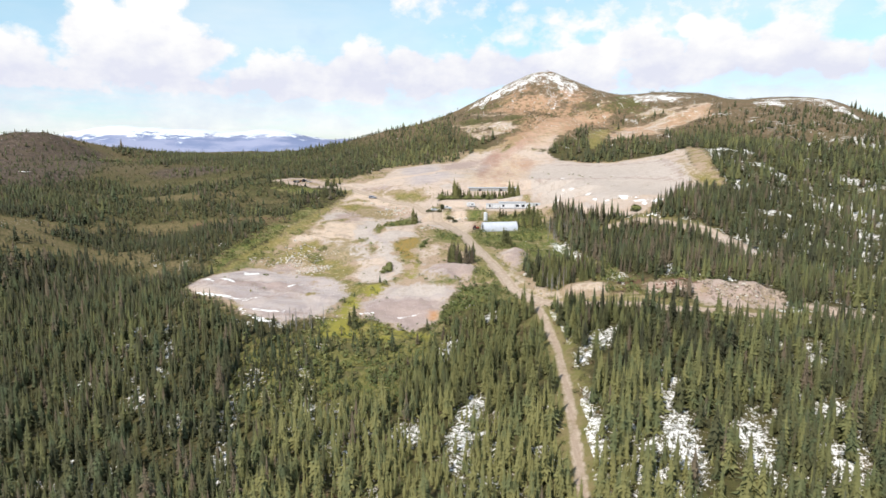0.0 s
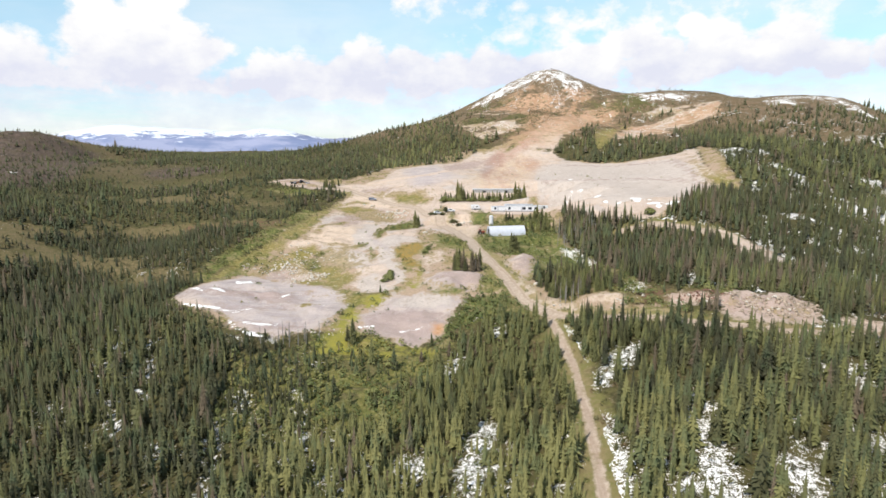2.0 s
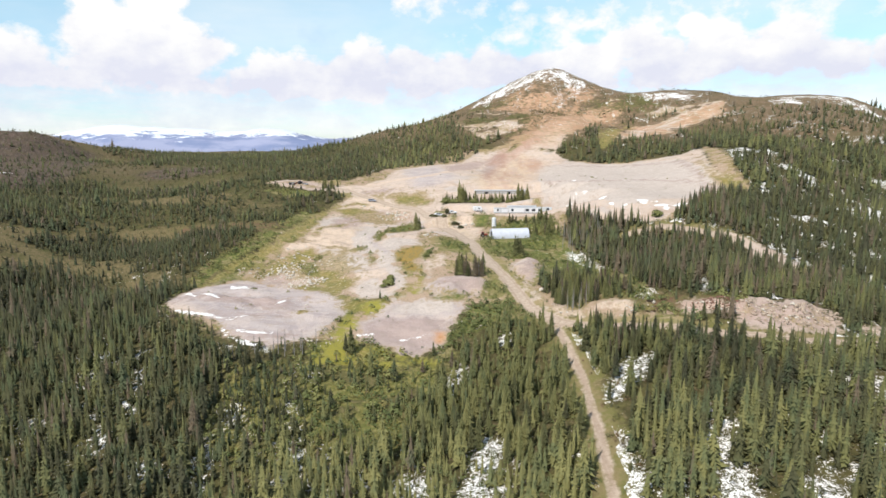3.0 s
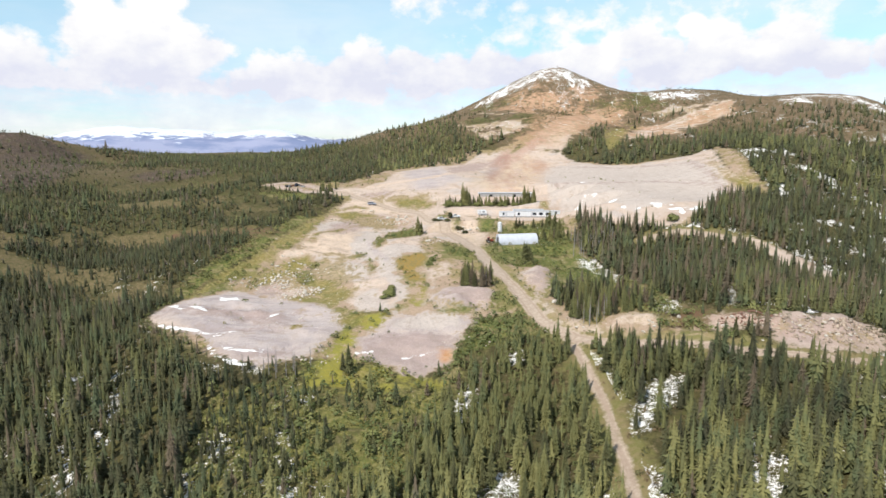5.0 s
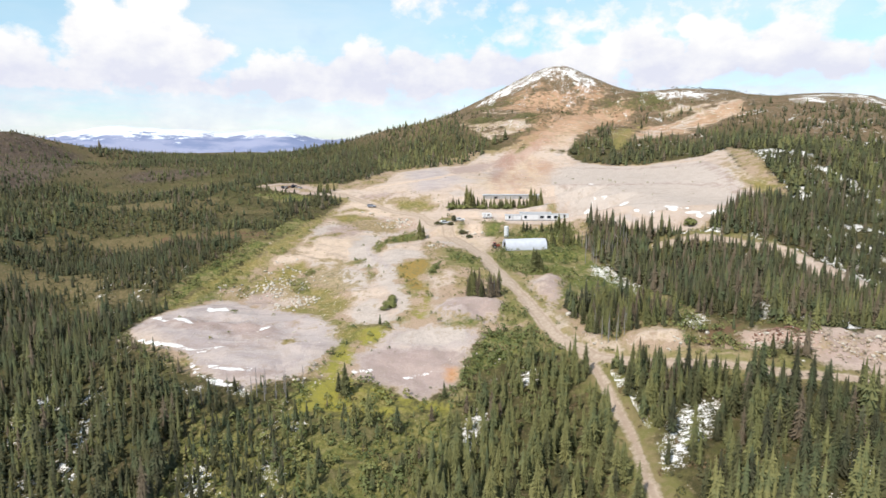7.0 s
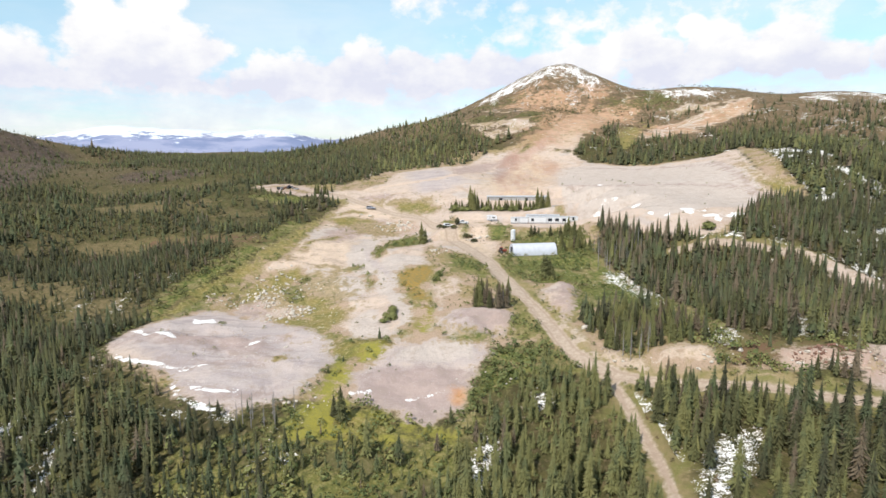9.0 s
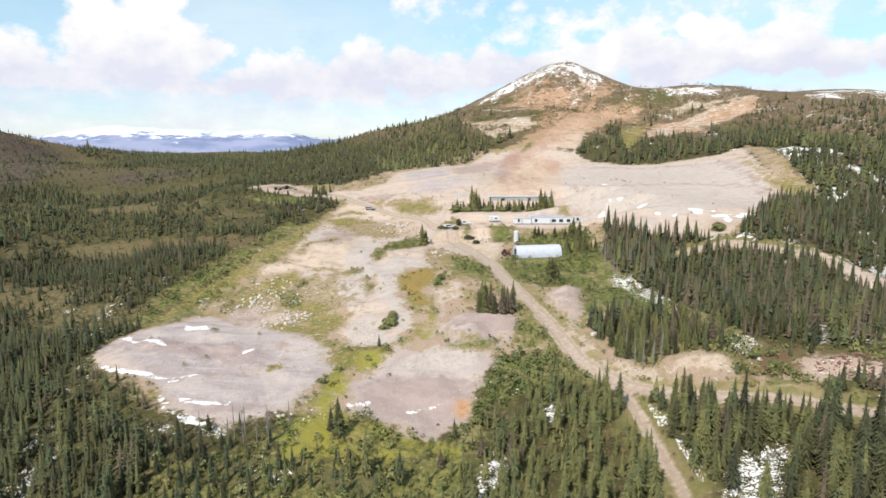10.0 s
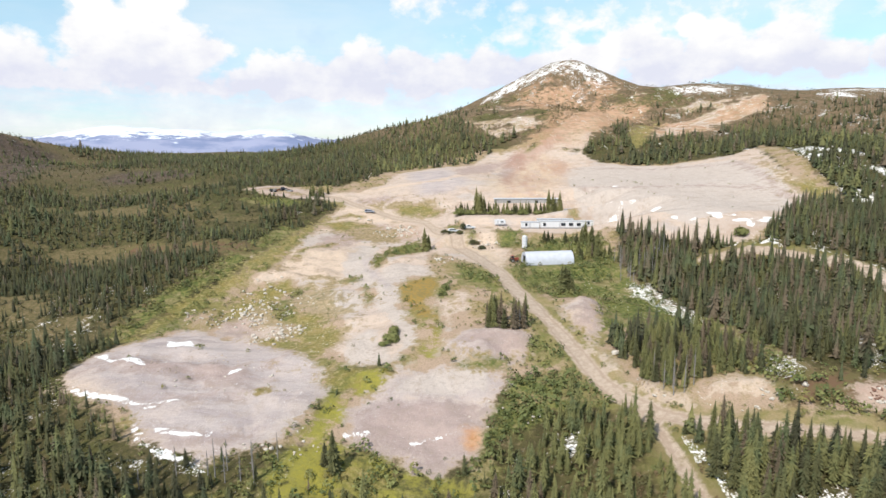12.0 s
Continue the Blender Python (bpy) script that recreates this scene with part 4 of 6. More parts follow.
def rough_field(x, y, step, seed):
    """Smooth random hummocks, about one to a step, between -1 and 1."""
    rng = np.random.RandomState(seed)
    table = rng.uniform(-1, 1, (64, 64))
    u, v = x / step, y / step
    i, j = np.floor(u).astype(int), np.floor(v).astype(int)
    f, g = u - i, v - j
    f, g = f * f * (3 - 2 * f), g * g * (3 - 2 * g)
    a, b = table[i % 64, j % 64], table[(i + 1) % 64, j % 64]
    c, d = table[i % 64, (j + 1) % 64], table[(i + 1) % 64, (j + 1) % 64]
    return (a * (1 - f) + b * f) * (1 - g) + (c * (1 - f) + d * f) * g


def valley_grove(x, y):
    """Below zero where the valley wood opens into glades, above where it closes."""
    return rough_field(x, y * 1.7, 52, 36) + 0.55 * rough_field(x, y * 1.3, 17, 37)


MOUNDS = [(-64, 219, 0.7, 13, 1.6), (-56, 207, 0.6, 12, 1.3), (-72, 230, 0.8, 6, 2.0), (-46, 222, 0.5, 8, 1.5), (0, 196, 0.6, 9, 1.4), (-8, 203, 0.5, 7, 1.2), (28, 240, 2.2, 5, 8), (30, 252, 1.8, 4, 5), (47, 198, 1.5, 5, 2.2), (3, 229, 1.6, 9, 4), (90, 184, 0.5, 11, 5), (28.6, 212, 0.8, 1.0, 5), (32.6, 203.6, 0.8, 1.8, 2.4), (36.8, 198.4, 0.7, 2.0, 1.4), (82, 186, 1.6, 2.6, 2.4), (95, 183, 2.0, 3.4, 2.6), (101, 189, 1.1, 3, 3), (76, 189, 1.3, 3, 2.2), (88, 190, 0.9, 3, 2),
          (-42, 268, 1.5, 8, 6), (104, 186, 1.5, 6, 4), (-84, 222, 1.2, 8, 16), (-62, 284, 1.6, 9, 4), (-38, 246, 1.0, 12, 3),
          (-30, 303, 1.4, 9, 5), (-20, 213, 0.9, 9, 3), (-52, 313, 1.2, 12, 4), (-45, 228, 0.8, 6, 4)]

heap_rng = random.Random(17)
for x0, x1, y0, y1, count, low, high in ((68, 108, 179, 193, 26, 0.4, 1.1), (-7, 11, 219, 228, 12, 0.3, 0.8), (-70, -56, 282, 296, 6, 0.4, 0.9), (34, 44, 212, 240, 10, 0.3, 0.8), (40, 58, 194, 202, 8, 0.3, 0.8)):
    for _ in range(count):
        s = heap_rng.uniform(1.3, 2.6)
        MOUNDS.append((heap_rng.uniform(x0, x1), heap_rng.uniform(y0, y1), heap_rng.uniform(low, high), s, s * heap_rng.uniform(0.7, 1.2)))

TERRACES = [(27, 341, 32, 11, 5.6), (28, 368, 26, 9, 8.6), (26, 296, 16, 9, 0.1), (32, 384, 18, 5, 12.6)]


def surface(x, y):
    """The ground with spoil heaps, hummocks, pad shoulders and sunken tracks."""
    x, y = np.asarray(x, float), np.asarray(y, float)
    shape = np.broadcast(x, y).shape
    x, y = np.broadcast_to(x, shape).ravel(), np.broadcast_to(y, shape).ravel()
    z = ground(x, y)
    bare, road = cover("bare", x, y), cover("road", x, y)
    soft = np.clip(0.5 - bare / 4, 0.25, 1) * np.clip(0.4 - road / 3, 0.05, 1)
    z = z + soft * (0.55 * rough_field(x, y, 6.0, 1) + 0.25 * rough_field(x, y, 2.4, 2))
    z = z + np.clip(bare / 5, 0, 1) * np.clip(1 - road, 0, 1) * np.clip((345 - y) / 50, 0.25, 1) * (0.70 * rough_field(x, y * 1.6, 9.0, 5) + 0.36 * rough_field(x * 1.3, y, 3.6, 6))
    z = z + (2.2 * rough_field(x, y, 38.0, 3) * np.clip((y - 360) / 150, 0, 1))
    z = z + 5.0 * rough_field(x, y, 95.0, 4) * np.clip((np.hypot(x, y) - 700) / 500, 0, 1)
    for a, b, rx, ry, level in TERRACES:
        over = x - a - rx
        r = np.maximum(np.where(over > 0, rx + over * 0.3, np.abs(x - a)) / rx, np.abs(y - b) / ry)
        k = np.clip((1.35 - r) / 0.35, 0, 1)
        k = k * k * (3 - 2 * k)
        z = z * (1 - k) + level * k
    for a, b, h, sx, sy in MOUNDS:
        k = (np.abs(x - a) < 3 * sx) & (np.abs(y - b) < 3 * sy)
        if k.any():
            u, v = x[k], y[k]
            z[k] += h * np.exp(-((u - a) / sx) ** 2 - ((v - b) / sy) ** 2) * (1 + 0.5 * rough_field(u, v, 3.0, 7))
    z = z - 0.35 * np.clip(road + 1, 0, 1)
    # the land falls towards the far valley
    r = np.hypot(x - 100, y - 500)
    z = z - 60 * np.clip((r - 700) / 1500, 0, 1) ** 1.3
    return z.reshape(shape)


def spaced(inner_low, inner_high, step, reach_low, reach_high, growth=1.085):
    """Coordinates close together inside and ever wider outside."""
    mid = list(np.arange(inner_low, inner_high, step))
    out, d, p = [], step, mid[-1]
    while p < reach_high:
        d *= growth
        p += d
        out.append(p)
    low, d, p = [], step, mid[0]
    while p > reach_low:
        d *= growth
        p -= d
        low.append(p)
    return np.array(low[::-1] + mid + out)


def build_ground():
    xs = spaced(-130, 160, 1.45, -4900, 4900, 1.06)
    ys = spaced(100, 420, 1.45, -4900, 4900, 1.04)
    X, Y = np.meshgrid(xs, ys)
    px, py = X.ravel(), Y.ravel()
    pz = surface(px, py)
    nx, ny = len(xs), len(ys)
    i = np.arange(nx * ny).reshape(ny, nx)
    quads = np.stack([i[:-1, :-1], i[:-1, 1:], i[1:, 1:], i[1:, :-1]], -1).reshape(-1, 4)
    me = bpy.data.meshes.new("ground")
    me.vertices.add(nx * ny)
    me.vertices.foreach_set("co", np.stack([px, py, pz], 1).astype(np.float32).ravel())
    me.loops.add(quads.size)
    me.loops.foreach_set("vertex_index", quads.ravel().astype(np.int32))
    me.polygons.add(len(quads))
    me.polygons.foreach_set("loop_start", (np.arange(len(quads)) * 4).astype(np.int32))
    me.update(calc_edges=True)
    me.polygons.foreach_set("use_smooth", np.ones(len(quads), bool))
    meadow, bare, shrub, snow = cover("meadow", px, py), cover("bare", px, py), cover("shrub", px, py), np.where(py < 260, cover("snow", px, py) + 0.1, 0.8 * cover("snow", px, py) - 0.1 + 1.5 * rough_field(px, py, 3.4, 15))
    bare = np.minimum(bare, -meadow - 0.5)
    bare = np.minimum(bare, -shrub - 0.5)
    bare = np.minimum(bare, -cover("woods", px, py))
    # old snow lying in streaks among the trees, more of it to the east, and on the heights
    streak = rough_field(px * 1.0 + py * 0.25, py * 0.38, 6.5, 11) + 0.6 * rough_field(px, py, 3.1, 12)
    east = np.clip((px - 35) / 60, 0, 1) * np.clip((560 - py) / 120, 0, 1)
    lie = (streak - 1.0 + 0.62 * east - 0.3 * np.clip(-px / 100, 0, 1) * np.clip((py - 250) / 60, 0, 1)) * 3.2
    lie = np.where(py > 470, lie - 2.2, lie)
    high = (pz - 107) / 7 + 2.4 * rough_field(px, py, 17, 13) + 1.2 * rough_field(px, py, 6, 14) - 1.9
    lie = np.maximum(lie, np.where(py > 560, np.clip(high, -8, 2.0), -8))
    lie = np.where((bare > -1) | (meadow > -2) | (shrub > -2) | (cover("site", px, py) > -1), np.minimum(lie, -3), lie)
    lie = np.where((cover("woods", px, py) > 0) & (py < 420), lie - 2.6, lie)
    lie = np.where(((px > -35) & (px < 34) & (py > 148)) | ((px > 46) & (px < 92) & (py > 172) & (py < 198)), lie - 2.4, lie)
    lie = np.where((px < -55) & (py > 185) & (py < 520), lie - 1.5, lie)
    drift = np.maximum(np.clip(cover("drift", px, py) + np.where(py > 500, -3.0, np.where(py < 190, 0.7, 0.0)), -24, np.where(py < 215, 0.25, np.where(py < 300, 0.0, np.where(py < 500, 2.2, 0.5)))), np.clip(lie, -8, 2.0))
    drift = np.where(cover("road", px, py) > -1.0, -24, drift)
    alpine = np.clip((pz - 36 + 10 * rough_field(px, py, 45, 21)) / 16, 0, 1) * np.clip((py - 380) / 120, 0, 1)
    alpine = np.maximum(alpine, 0.45 * np.clip((-190 - px) / 60, 0, 1) * np.clip((py - 440) / 60, 0, 1) + 0.5 * np.clip((pz - 42) / 6, 0, 1) * (px < -250))
    glade = np.clip((px + 60) / -30, 0, 1) * np.clip((py - 225) / 30, 0, 1) * np.clip((480 - py) / 60, 0, 1) * valley_grove(px, py)
    for name, values in (("glade", glade), ("bare", bare), ("meadow", meadow), ("shrub", shrub), ("snow", snow), ("road", cover("road", px, py)),
                         ("rust", cover("rust", px, py)), ("alpine", alpine), ("drift", drift), ("weedy", np.maximum(cover("weedy", px, py), np.clip((py - 520) / 8, -24, 4.5))),
                         ("moss", cover("moss", px, py)), ("fell", np.where(px > 0, -24, cover("fell", px, py))), ("red", cover("red", px, py)), ("umber", cover("umber", px, py)), ("ochre", cover("ochre", px, py)), ("lime", cover("lime", px, py)), ("grey", cover("grey", px, py)), ("bright", cover("bright", px, py)), ("lilac", cover("lilac", px, py)), ("cream", cover("cream", px, py)), ("scrub", cover("scrub", px, py)), ("site", cover("site", px, py)), ("marsh", cover("marsh", px, py))):
        at = me.attributes.new(name, "FLOAT", "POINT")
        at.data.foreach_set("value", values.astype(np.float32))
    me.materials.append(M_GROUND)
    return tagged(new("ground", me), "heath, gravel and old snow of a mining clearing", "ground", kind="structure")


build_ground()


def far_range(name, distance, label, profile, haze_low, haze_high, snow_line):
    """A far mountain range on the horizon, with a profile of ridges."""
    s = Shade(name, 1.0, 0.0)
    at = s.place()
    sep = s.t.nodes.new("ShaderNodeSeparateXYZ")
    s.t.links.new(at, sep.inputs[0])
    n = s.noise(0.012, 9, 0.74, stretch=(0.7, 0.7, 2.2))
    line = s.math("MULTIPLY_ADD", n, 260.0, -130.0)
    white = s.step(s.math("ADD", sep.outputs[2], line), snow_line - 9, snow_line + 9)
    # the blue of distance haze is painted into the rock colours
    rock = s.mix(s.step(s.noise(0.004, 6, 0.6, stretch=(1, 1, 3)), 0.4, 0.6), haze_low, haze_high)
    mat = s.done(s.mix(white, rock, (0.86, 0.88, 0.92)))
    count = 260
    verts, faces = [], []
    for k in range(count):
        a = radians(-62 + 124 * k / (count - 1))
        h = profile(math.degrees(a))
        h += 13 * (noise.noise(Vector((a * 30, 0, 2))) + 0.5 * noise.noise(Vector((a * 90, 3, 2))))
        x, y = math.sin(a), math.cos(a)
        verts += [(x * (distance - 900), y * (distance - 900), -70), (x * (distance - 500), y * (distance - 500), max(-40, h * 0.36 + 10 * noise.noise(Vector((a * 60, 9, 1))))),
                  (x * distance, y * distance, h), (x * (distance + 120), y * (distance + 120), -90)]
    for k in range(count - 1):
        for j in range(3):
            a = k * 4 + j
            faces.append((a, a + 4, a + 5, a + 1))
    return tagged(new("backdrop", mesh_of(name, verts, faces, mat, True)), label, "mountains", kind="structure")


def range_profile(a):
    """Height of the far range by bearing in degrees."""
    h = 56 + 96 * math.exp(-((a + 27) / 5.0) ** 2) + 74 * math.exp(-((a + 15.5) / 3.4) ** 2) + 42 * math.exp(-((a + 21) / 2.6) ** 2)
    return h


far_range("far_range_hazed", 4600, "far mountain range with snowy tops, painted blue for haze", range_profile, (0.22, 0.26, 0.40), (0.34, 0.36, 0.49), 84)

# ---- trees and shrubs ----
def spruce_shape(rng, height, radius, whorls, arms, ragged=0.25, core=True, thin=False):
    """A narrow spruce crown: drooping branches in whorls round a thin core. Returns vertices and triangles."""
    verts, faces = [], []
    base = 0.07 * height
    if core:
        n = 7
        for k in range(n):
            a = 2 * math.pi * k / n
            q = radius * rng.uniform(0.42, 0.62)
            verts.append((q * math.cos(a), q * math.sin(a), base + 0.05 * height * rng.random()))
        verts.append((0, 0, height))
        faces += [(k, (k + 1) % n, n) for k in range(n)]
    for w in range(whorls):
        f = (w + 0.3 * rng.random()) / whorls
        z = base + (height - base) * f ** 0.92
        r = radius * ((1 - f) ** 0.75) * (1 + ragged * (rng.random() - 0.5) * 2) + 0.03 * radius
        turn = rng.random() * 6.28
        for k in range(arms):
            a = turn + 2 * math.pi * (k + 0.5 * (rng.random() - 0.5)) / arms
            q = r * (0.58 + 0.62 * rng.random())
            droop = (0.16 * rng.random() + 0.14 * (1 - f) * rng.random()) * q
            lift = 0.12 * q
            wide = 2.9 * r * (0.75 + 0.5 * rng.random()) / arms
            roll = 0.42 * wide * (2 * rng.random() - 1)
            c, s = math.cos(a), math.sin(a)
            i = len(verts)
            verts += [(0.05 * c, 0.05 * s, z + lift + 0.04 * height * (1 - f)),
                      (0.62 * q * c - wide * 0.5 * s, 0.62 * q * s + wide * 0.5 * c, z - droop * 0.75 + roll),
                      (q * c, q * s, z - droop),
                      (0.62 * q * c + wide * 0.5 * s, 0.62 * q * s - wide * 0.5 * c, z - droop * 0.75 - roll)]
            if thin:
                del verts[-4:]
                r0 = 0.42 * r * rng.uniform(0.7, 1.1)
                verts += [(r0 * c - wide * 0.55 * s, r0 * s + wide * 0.55 * c, z + lift + roll), (q * c, q * s, z - droop), (r0 * c + wide * 0.55 * s, r0 * s - wide * 0.55 * c, z + lift - roll)]
                faces.append((i, i + 1, i + 2))
            else:
                faces += [(i, i + 1, i + 2), (i, i + 2, i + 3)]
    return np.array(verts), faces


def trunk_mesh(name, height, radius):
    n, verts, faces = 6, [], []
    for z, r in ((-0.6, 1.25), (0.15 * height, 1.0), (0.6 * height, 0.55), (0.97 * height, 0.12)):
        for k in range(n):
            a = 2 * math.pi * k / n
            verts.append((r * radius * math.cos(a), r * radius * math.sin(a), z))
    for j in range(3):
        for k in range(n):
            faces.append((j * n + k, j * n + (k + 1) % n, (j + 1) * n + (k + 1) % n, (j + 1) * n + k))
    return mesh_of(name, verts, faces, M_BARK, True)


def snag_shape(rng, height):
    """A dead spruce: a bare pole with short broken twigs."""
    verts, faces = [], []
    n = 5
    for z, r in ((-0.5, 0.12), (0.5 * height, 0.08), (height, 0.015)):
        for k in range(n):
            a = 2 * math.pi * k / n
            verts.append((r * math.cos(a), r * math.sin(a), z))
    for j in range(2):
        for k in range(n):
            faces.append((j * n + k, j * n + (k + 1) % n, (j + 1) * n + (k + 1) % n))
            faces.append((j * n + k, (j + 1) * n + (k + 1) % n, (j + 1) * n + k))
    for _ in range(34):
        z, a = height * (0.2 + 0.75 * rng.random()), rng.random() * 6.28
        q = 0.75 * (1.1 - z / height)
        c, s = math.cos(a), math.sin(a)
        i = len(verts)
        verts += [(0, 0, z + 0.07), (0, 0, z - 0.07), (q * c, q * s, z - 0.25)]
        faces.append((i, i + 1, i + 2))
    return np.array(verts), faces


def field_of(x, y):
    """How thick the wood stands at each place, 0 to 1, and the trees' height."""
    bare, road, meadow, shrub = (cover(k, x, y) for k in ("bare", "road", "meadow", "shrub"))
    woods, snow, scrub, site = (cover(k, x, y) for k in ("woods", "drift", "scrub", "site"))
    z = ground(x, y)
    grove = rough_field(x, y, 26, 31) + 0.6 * rough_field(x, y, 9, 32)
    west = np.clip((-20 - x) / 60, 0, 1)
    d = np.clip(0.9 + 0.4 * grove, 0.35, 1)
    # clearings in the valley to the west
    grove2 = valley_grove(x, y)
    d = np.where((x < -60) & (y > 235), np.clip(1.12 + 2.0 * grove2 + 0.5 * rough_field(x, y, 8, 38), 0.10, 1), d)
    heights = np.clip((z - 36) / 20, 0, 1) * np.clip((y - 380) / 80, 0, 1)
    d = d * (1 - np.where(x > 130, 0.55, 0.86) * heights) * (1 - np.clip((z - 70) / 14, 0, 1))
    upland = (x < -200) & (y > 440)
    d = np.where(upland, np.clip(1.1 + 1.7 * grove2 + 0.4 * grove - 0.4 * np.clip((z - 40) / 10, 0, 1), 0.06, 1), d)
    d = np.where((x > 120) & (y > 215), d * np.clip(0.72 + 0.6 * grove, 0.15, 1), d)
    fell = cover("fell", x, y)
    d = np.where(fell + 14 * grove > 0, (np.where(x < 0, 0.30, 0.34) + 0.35 * (grove > 0.7)) * (1 - np.clip((z - 62) / 14, 0, 1) * (x > 0)), d)
    d = np.where(site > 0, 0.0, d)
    d = np.where(woods + np.where(y > 450, 9 * grove, 0) > 0, np.where((y > 430) & (x > 60), np.clip(0.7 + 1.0 * grove, 0.08, 1), np.where((x < -80) & (y < 470), np.clip(0.48 + 0.9 * grove, 0.1, 1), np.clip(0.85 + 0.3 * grove, 0.5, 1))), d)
    d = np.where(scrub > 0, np.clip(0.72 + 0.6 * grove, 0.25, 1.0), d)
    d = np.where((x > -30) & (x < 30) & (y < 188), d * np.clip(0.86 + 0.5 * rough_field(x, y, 11, 39), 0.4, 1), d)
    d = np.where(meadow > -1, 0.04 * (meadow < 2) * (site < 0), d)
    d = np.where(cover("lime", x, y) > -0.5, d * 0.3, d)
    d = np.where(cover("moss", x, y) > -1.5, 0.05, d)
    d = np.where((cover("rust", x, y) > -3) & (y > 450), d * 0.12, d)
    d = np.where((shrub > -1) & ((woods < 0) | (y > 330)), 0.012 * (site < 0), d)
    d = np.where((bare > -1.2) & ~((woods > 0.5) & ((y > 500) | (y < 240))), 0, d)
    d = np.where((x > 34) & (y < 150), d * np.clip(0.70 + 0.6 * grove, 0.22, 1), d)
    d = np.where((snow > -0.5) | ((snow > -2.2) & (y < 190)), d * 0.14, d)
    d = np.where((bare > -7) & (x < -34) & (y < 192), d * 0.3, d)
    d = np.where(road > np.where((x > 47) & (y > 160) & (y < 200), -3.4, -1.6), 0, d)
    tall = 6.3 + 1.5 * rough_field(x, y, 40, 33) + 1.9 * np.clip((x - 5) / 40, 0, 1) + 0.9 * np.clip((x - 30) / 20, 0, 1) * (y < 200) - 1.2 * west
    tall = np.where(y > 330, tall * 0.85, tall)
    tall = np.where(scrub > 0, tall * 0.62, tall)
    tall = np.where((bare > -9) & (x < -15) & (y < 215), tall * 0.68, tall)
    tall = tall * (1 - 0.35 * heights)
    # shorter growth along the side road, in the eastern wood and in the valley
    tall = np.where((x > 0) & (y > 150) & (y < 200), tall * 0.84, tall)
    tall = np.where((x > 25) & (y >= 195) & (y < 330), tall * 0.76, tall)
    tall = np.where((x < -60) & (y > 235), tall * 0.82, tall)
    tall = np.where((x < -220) & (y > 450), tall * 0.95, tall)
    return d, tall


def plant(spacing, seed, x0, x1, y0, y1, margin=25):
    rng = np.random.RandomState(seed)
    gx, gy = np.meshgrid(np.arange(x0, x1, spacing), np.arange(y0, y1, spacing))
    x = gx.ravel() + rng.uniform(-0.48, 0.48, gx.size) * spacing
    y = gy.ravel() + rng.uniform(-0.48, 0.48, gy.size) * spacing
    k = np.abs(x + 5) < 0.80 * (y + 25) + margin
    x, y = x[k], y[k]
    d, tall = field_of(x, y)
    k = rng.random_sample(len(x)) < d
    x, y, tall = x[k], y[k], tall[k]
    tall = tall * np.exp(rng.normal(-0.04, 0.3, len(x)))
    return x, y, np.clip(tall, 1.8, 11), rng


def joined_trees(name, label, x, y, z, tall, rng, shapes, material):
    """Many trees as one mesh."""
    V, T, F, base = [], [], [], 0
    which = rng.randint(0, len(shapes), len(x))
    turn = rng.random_sample(len(x)) * 6.283
    # cloud shade painted into the western tones; the eastern slope is darker too
    dark = np.maximum(np.clip((-x - 25) / 40, 0, 1), 0.6 * np.clip((x - 38) / 30, 0, 1) * (y < 420))
    dark = np.maximum(dark, 0.7 * np.clip((y - 410) / 60, 0, 1) * (x > 0))
    dark = np.where((x < -70) & (y > 250), dark * 0.8, dark)
    light = np.clip(1.2 - np.abs(x - 15) / 55, 0, 1) * (y < 215)
    tone = rng.random_sample(len(x)) ** 0.9 * 0.86 * (1 - 0.42 * dark) - 0.08 * dark + (0.32 + 0.22 * ((x > -14) & (x < 33)) - 0.20 * (x > 34)) * light + 0.12 * rough_field(x, y, 30, 35)
    tone = np.where(rng.random_sample(len(x)) < 0.035 * (1 - 0.7 * light) + 0.07 * dark + 0.20 * ((x > 45) & (x < 130) & (y > 195) & (y < 330)), 1.25, np.minimum(tone, 0.8))
    fat = rng.uniform(0.85, 1.25, len(x))
    for k, (v, f) in enumerate(shapes):
        m = np.where(which == k)[0]
        if not len(m):
            continue
        v, f = np.asarray(v), np.asarray(f)
        s = tall[m][:, None]
        c, sn = np.cos(turn[m])[:, None], np.sin(turn[m])[:, None]
        wx = (v[None, :, 0] * c - v[None, :, 1] * sn) * s * fat[m][:, None] + x[m][:, None]
        wy = (v[None, :, 0] * sn + v[None, :, 1] * c) * s * fat[m][:, None] + y[m][:, None]
        wz = v[None, :, 2] * s + z[m][:, None] - 0.1
        V.append(np.stack([wx, wy, wz], -1).reshape(-1, 3))
        T.append(np.repeat(tone[m], len(v)))
        F.append((f[None] + (np.arange(len(m)) * len(v))[:, None, None]).reshape(-1, 3) + base)
        base += len(m) * len(v)
    V, T, F = np.concatenate(V), np.concatenate(T), np.concatenate(F)
    me = bpy.data.meshes.new(name)
    me.vertices.add(len(V))
    me.vertices.foreach_set("co", V.astype(np.float32).ravel())
    me.loops.add(F.size)
    me.loops.foreach_set("vertex_index", F.ravel().astype(np.int32))
    me.polygons.add(len(F))
    me.polygons.foreach_set("loop_start", (np.arange(len(F)) * 3).astype(np.int32))
    me.update(calc_edges=True)
    at = me.attributes.new("tone", "FLOAT", "POINT")
    at.data.foreach_set("value", T.astype(np.float32))
    me.materials.append(material)
    return tagged(new(name, me), label, "trees", kind="stuff")


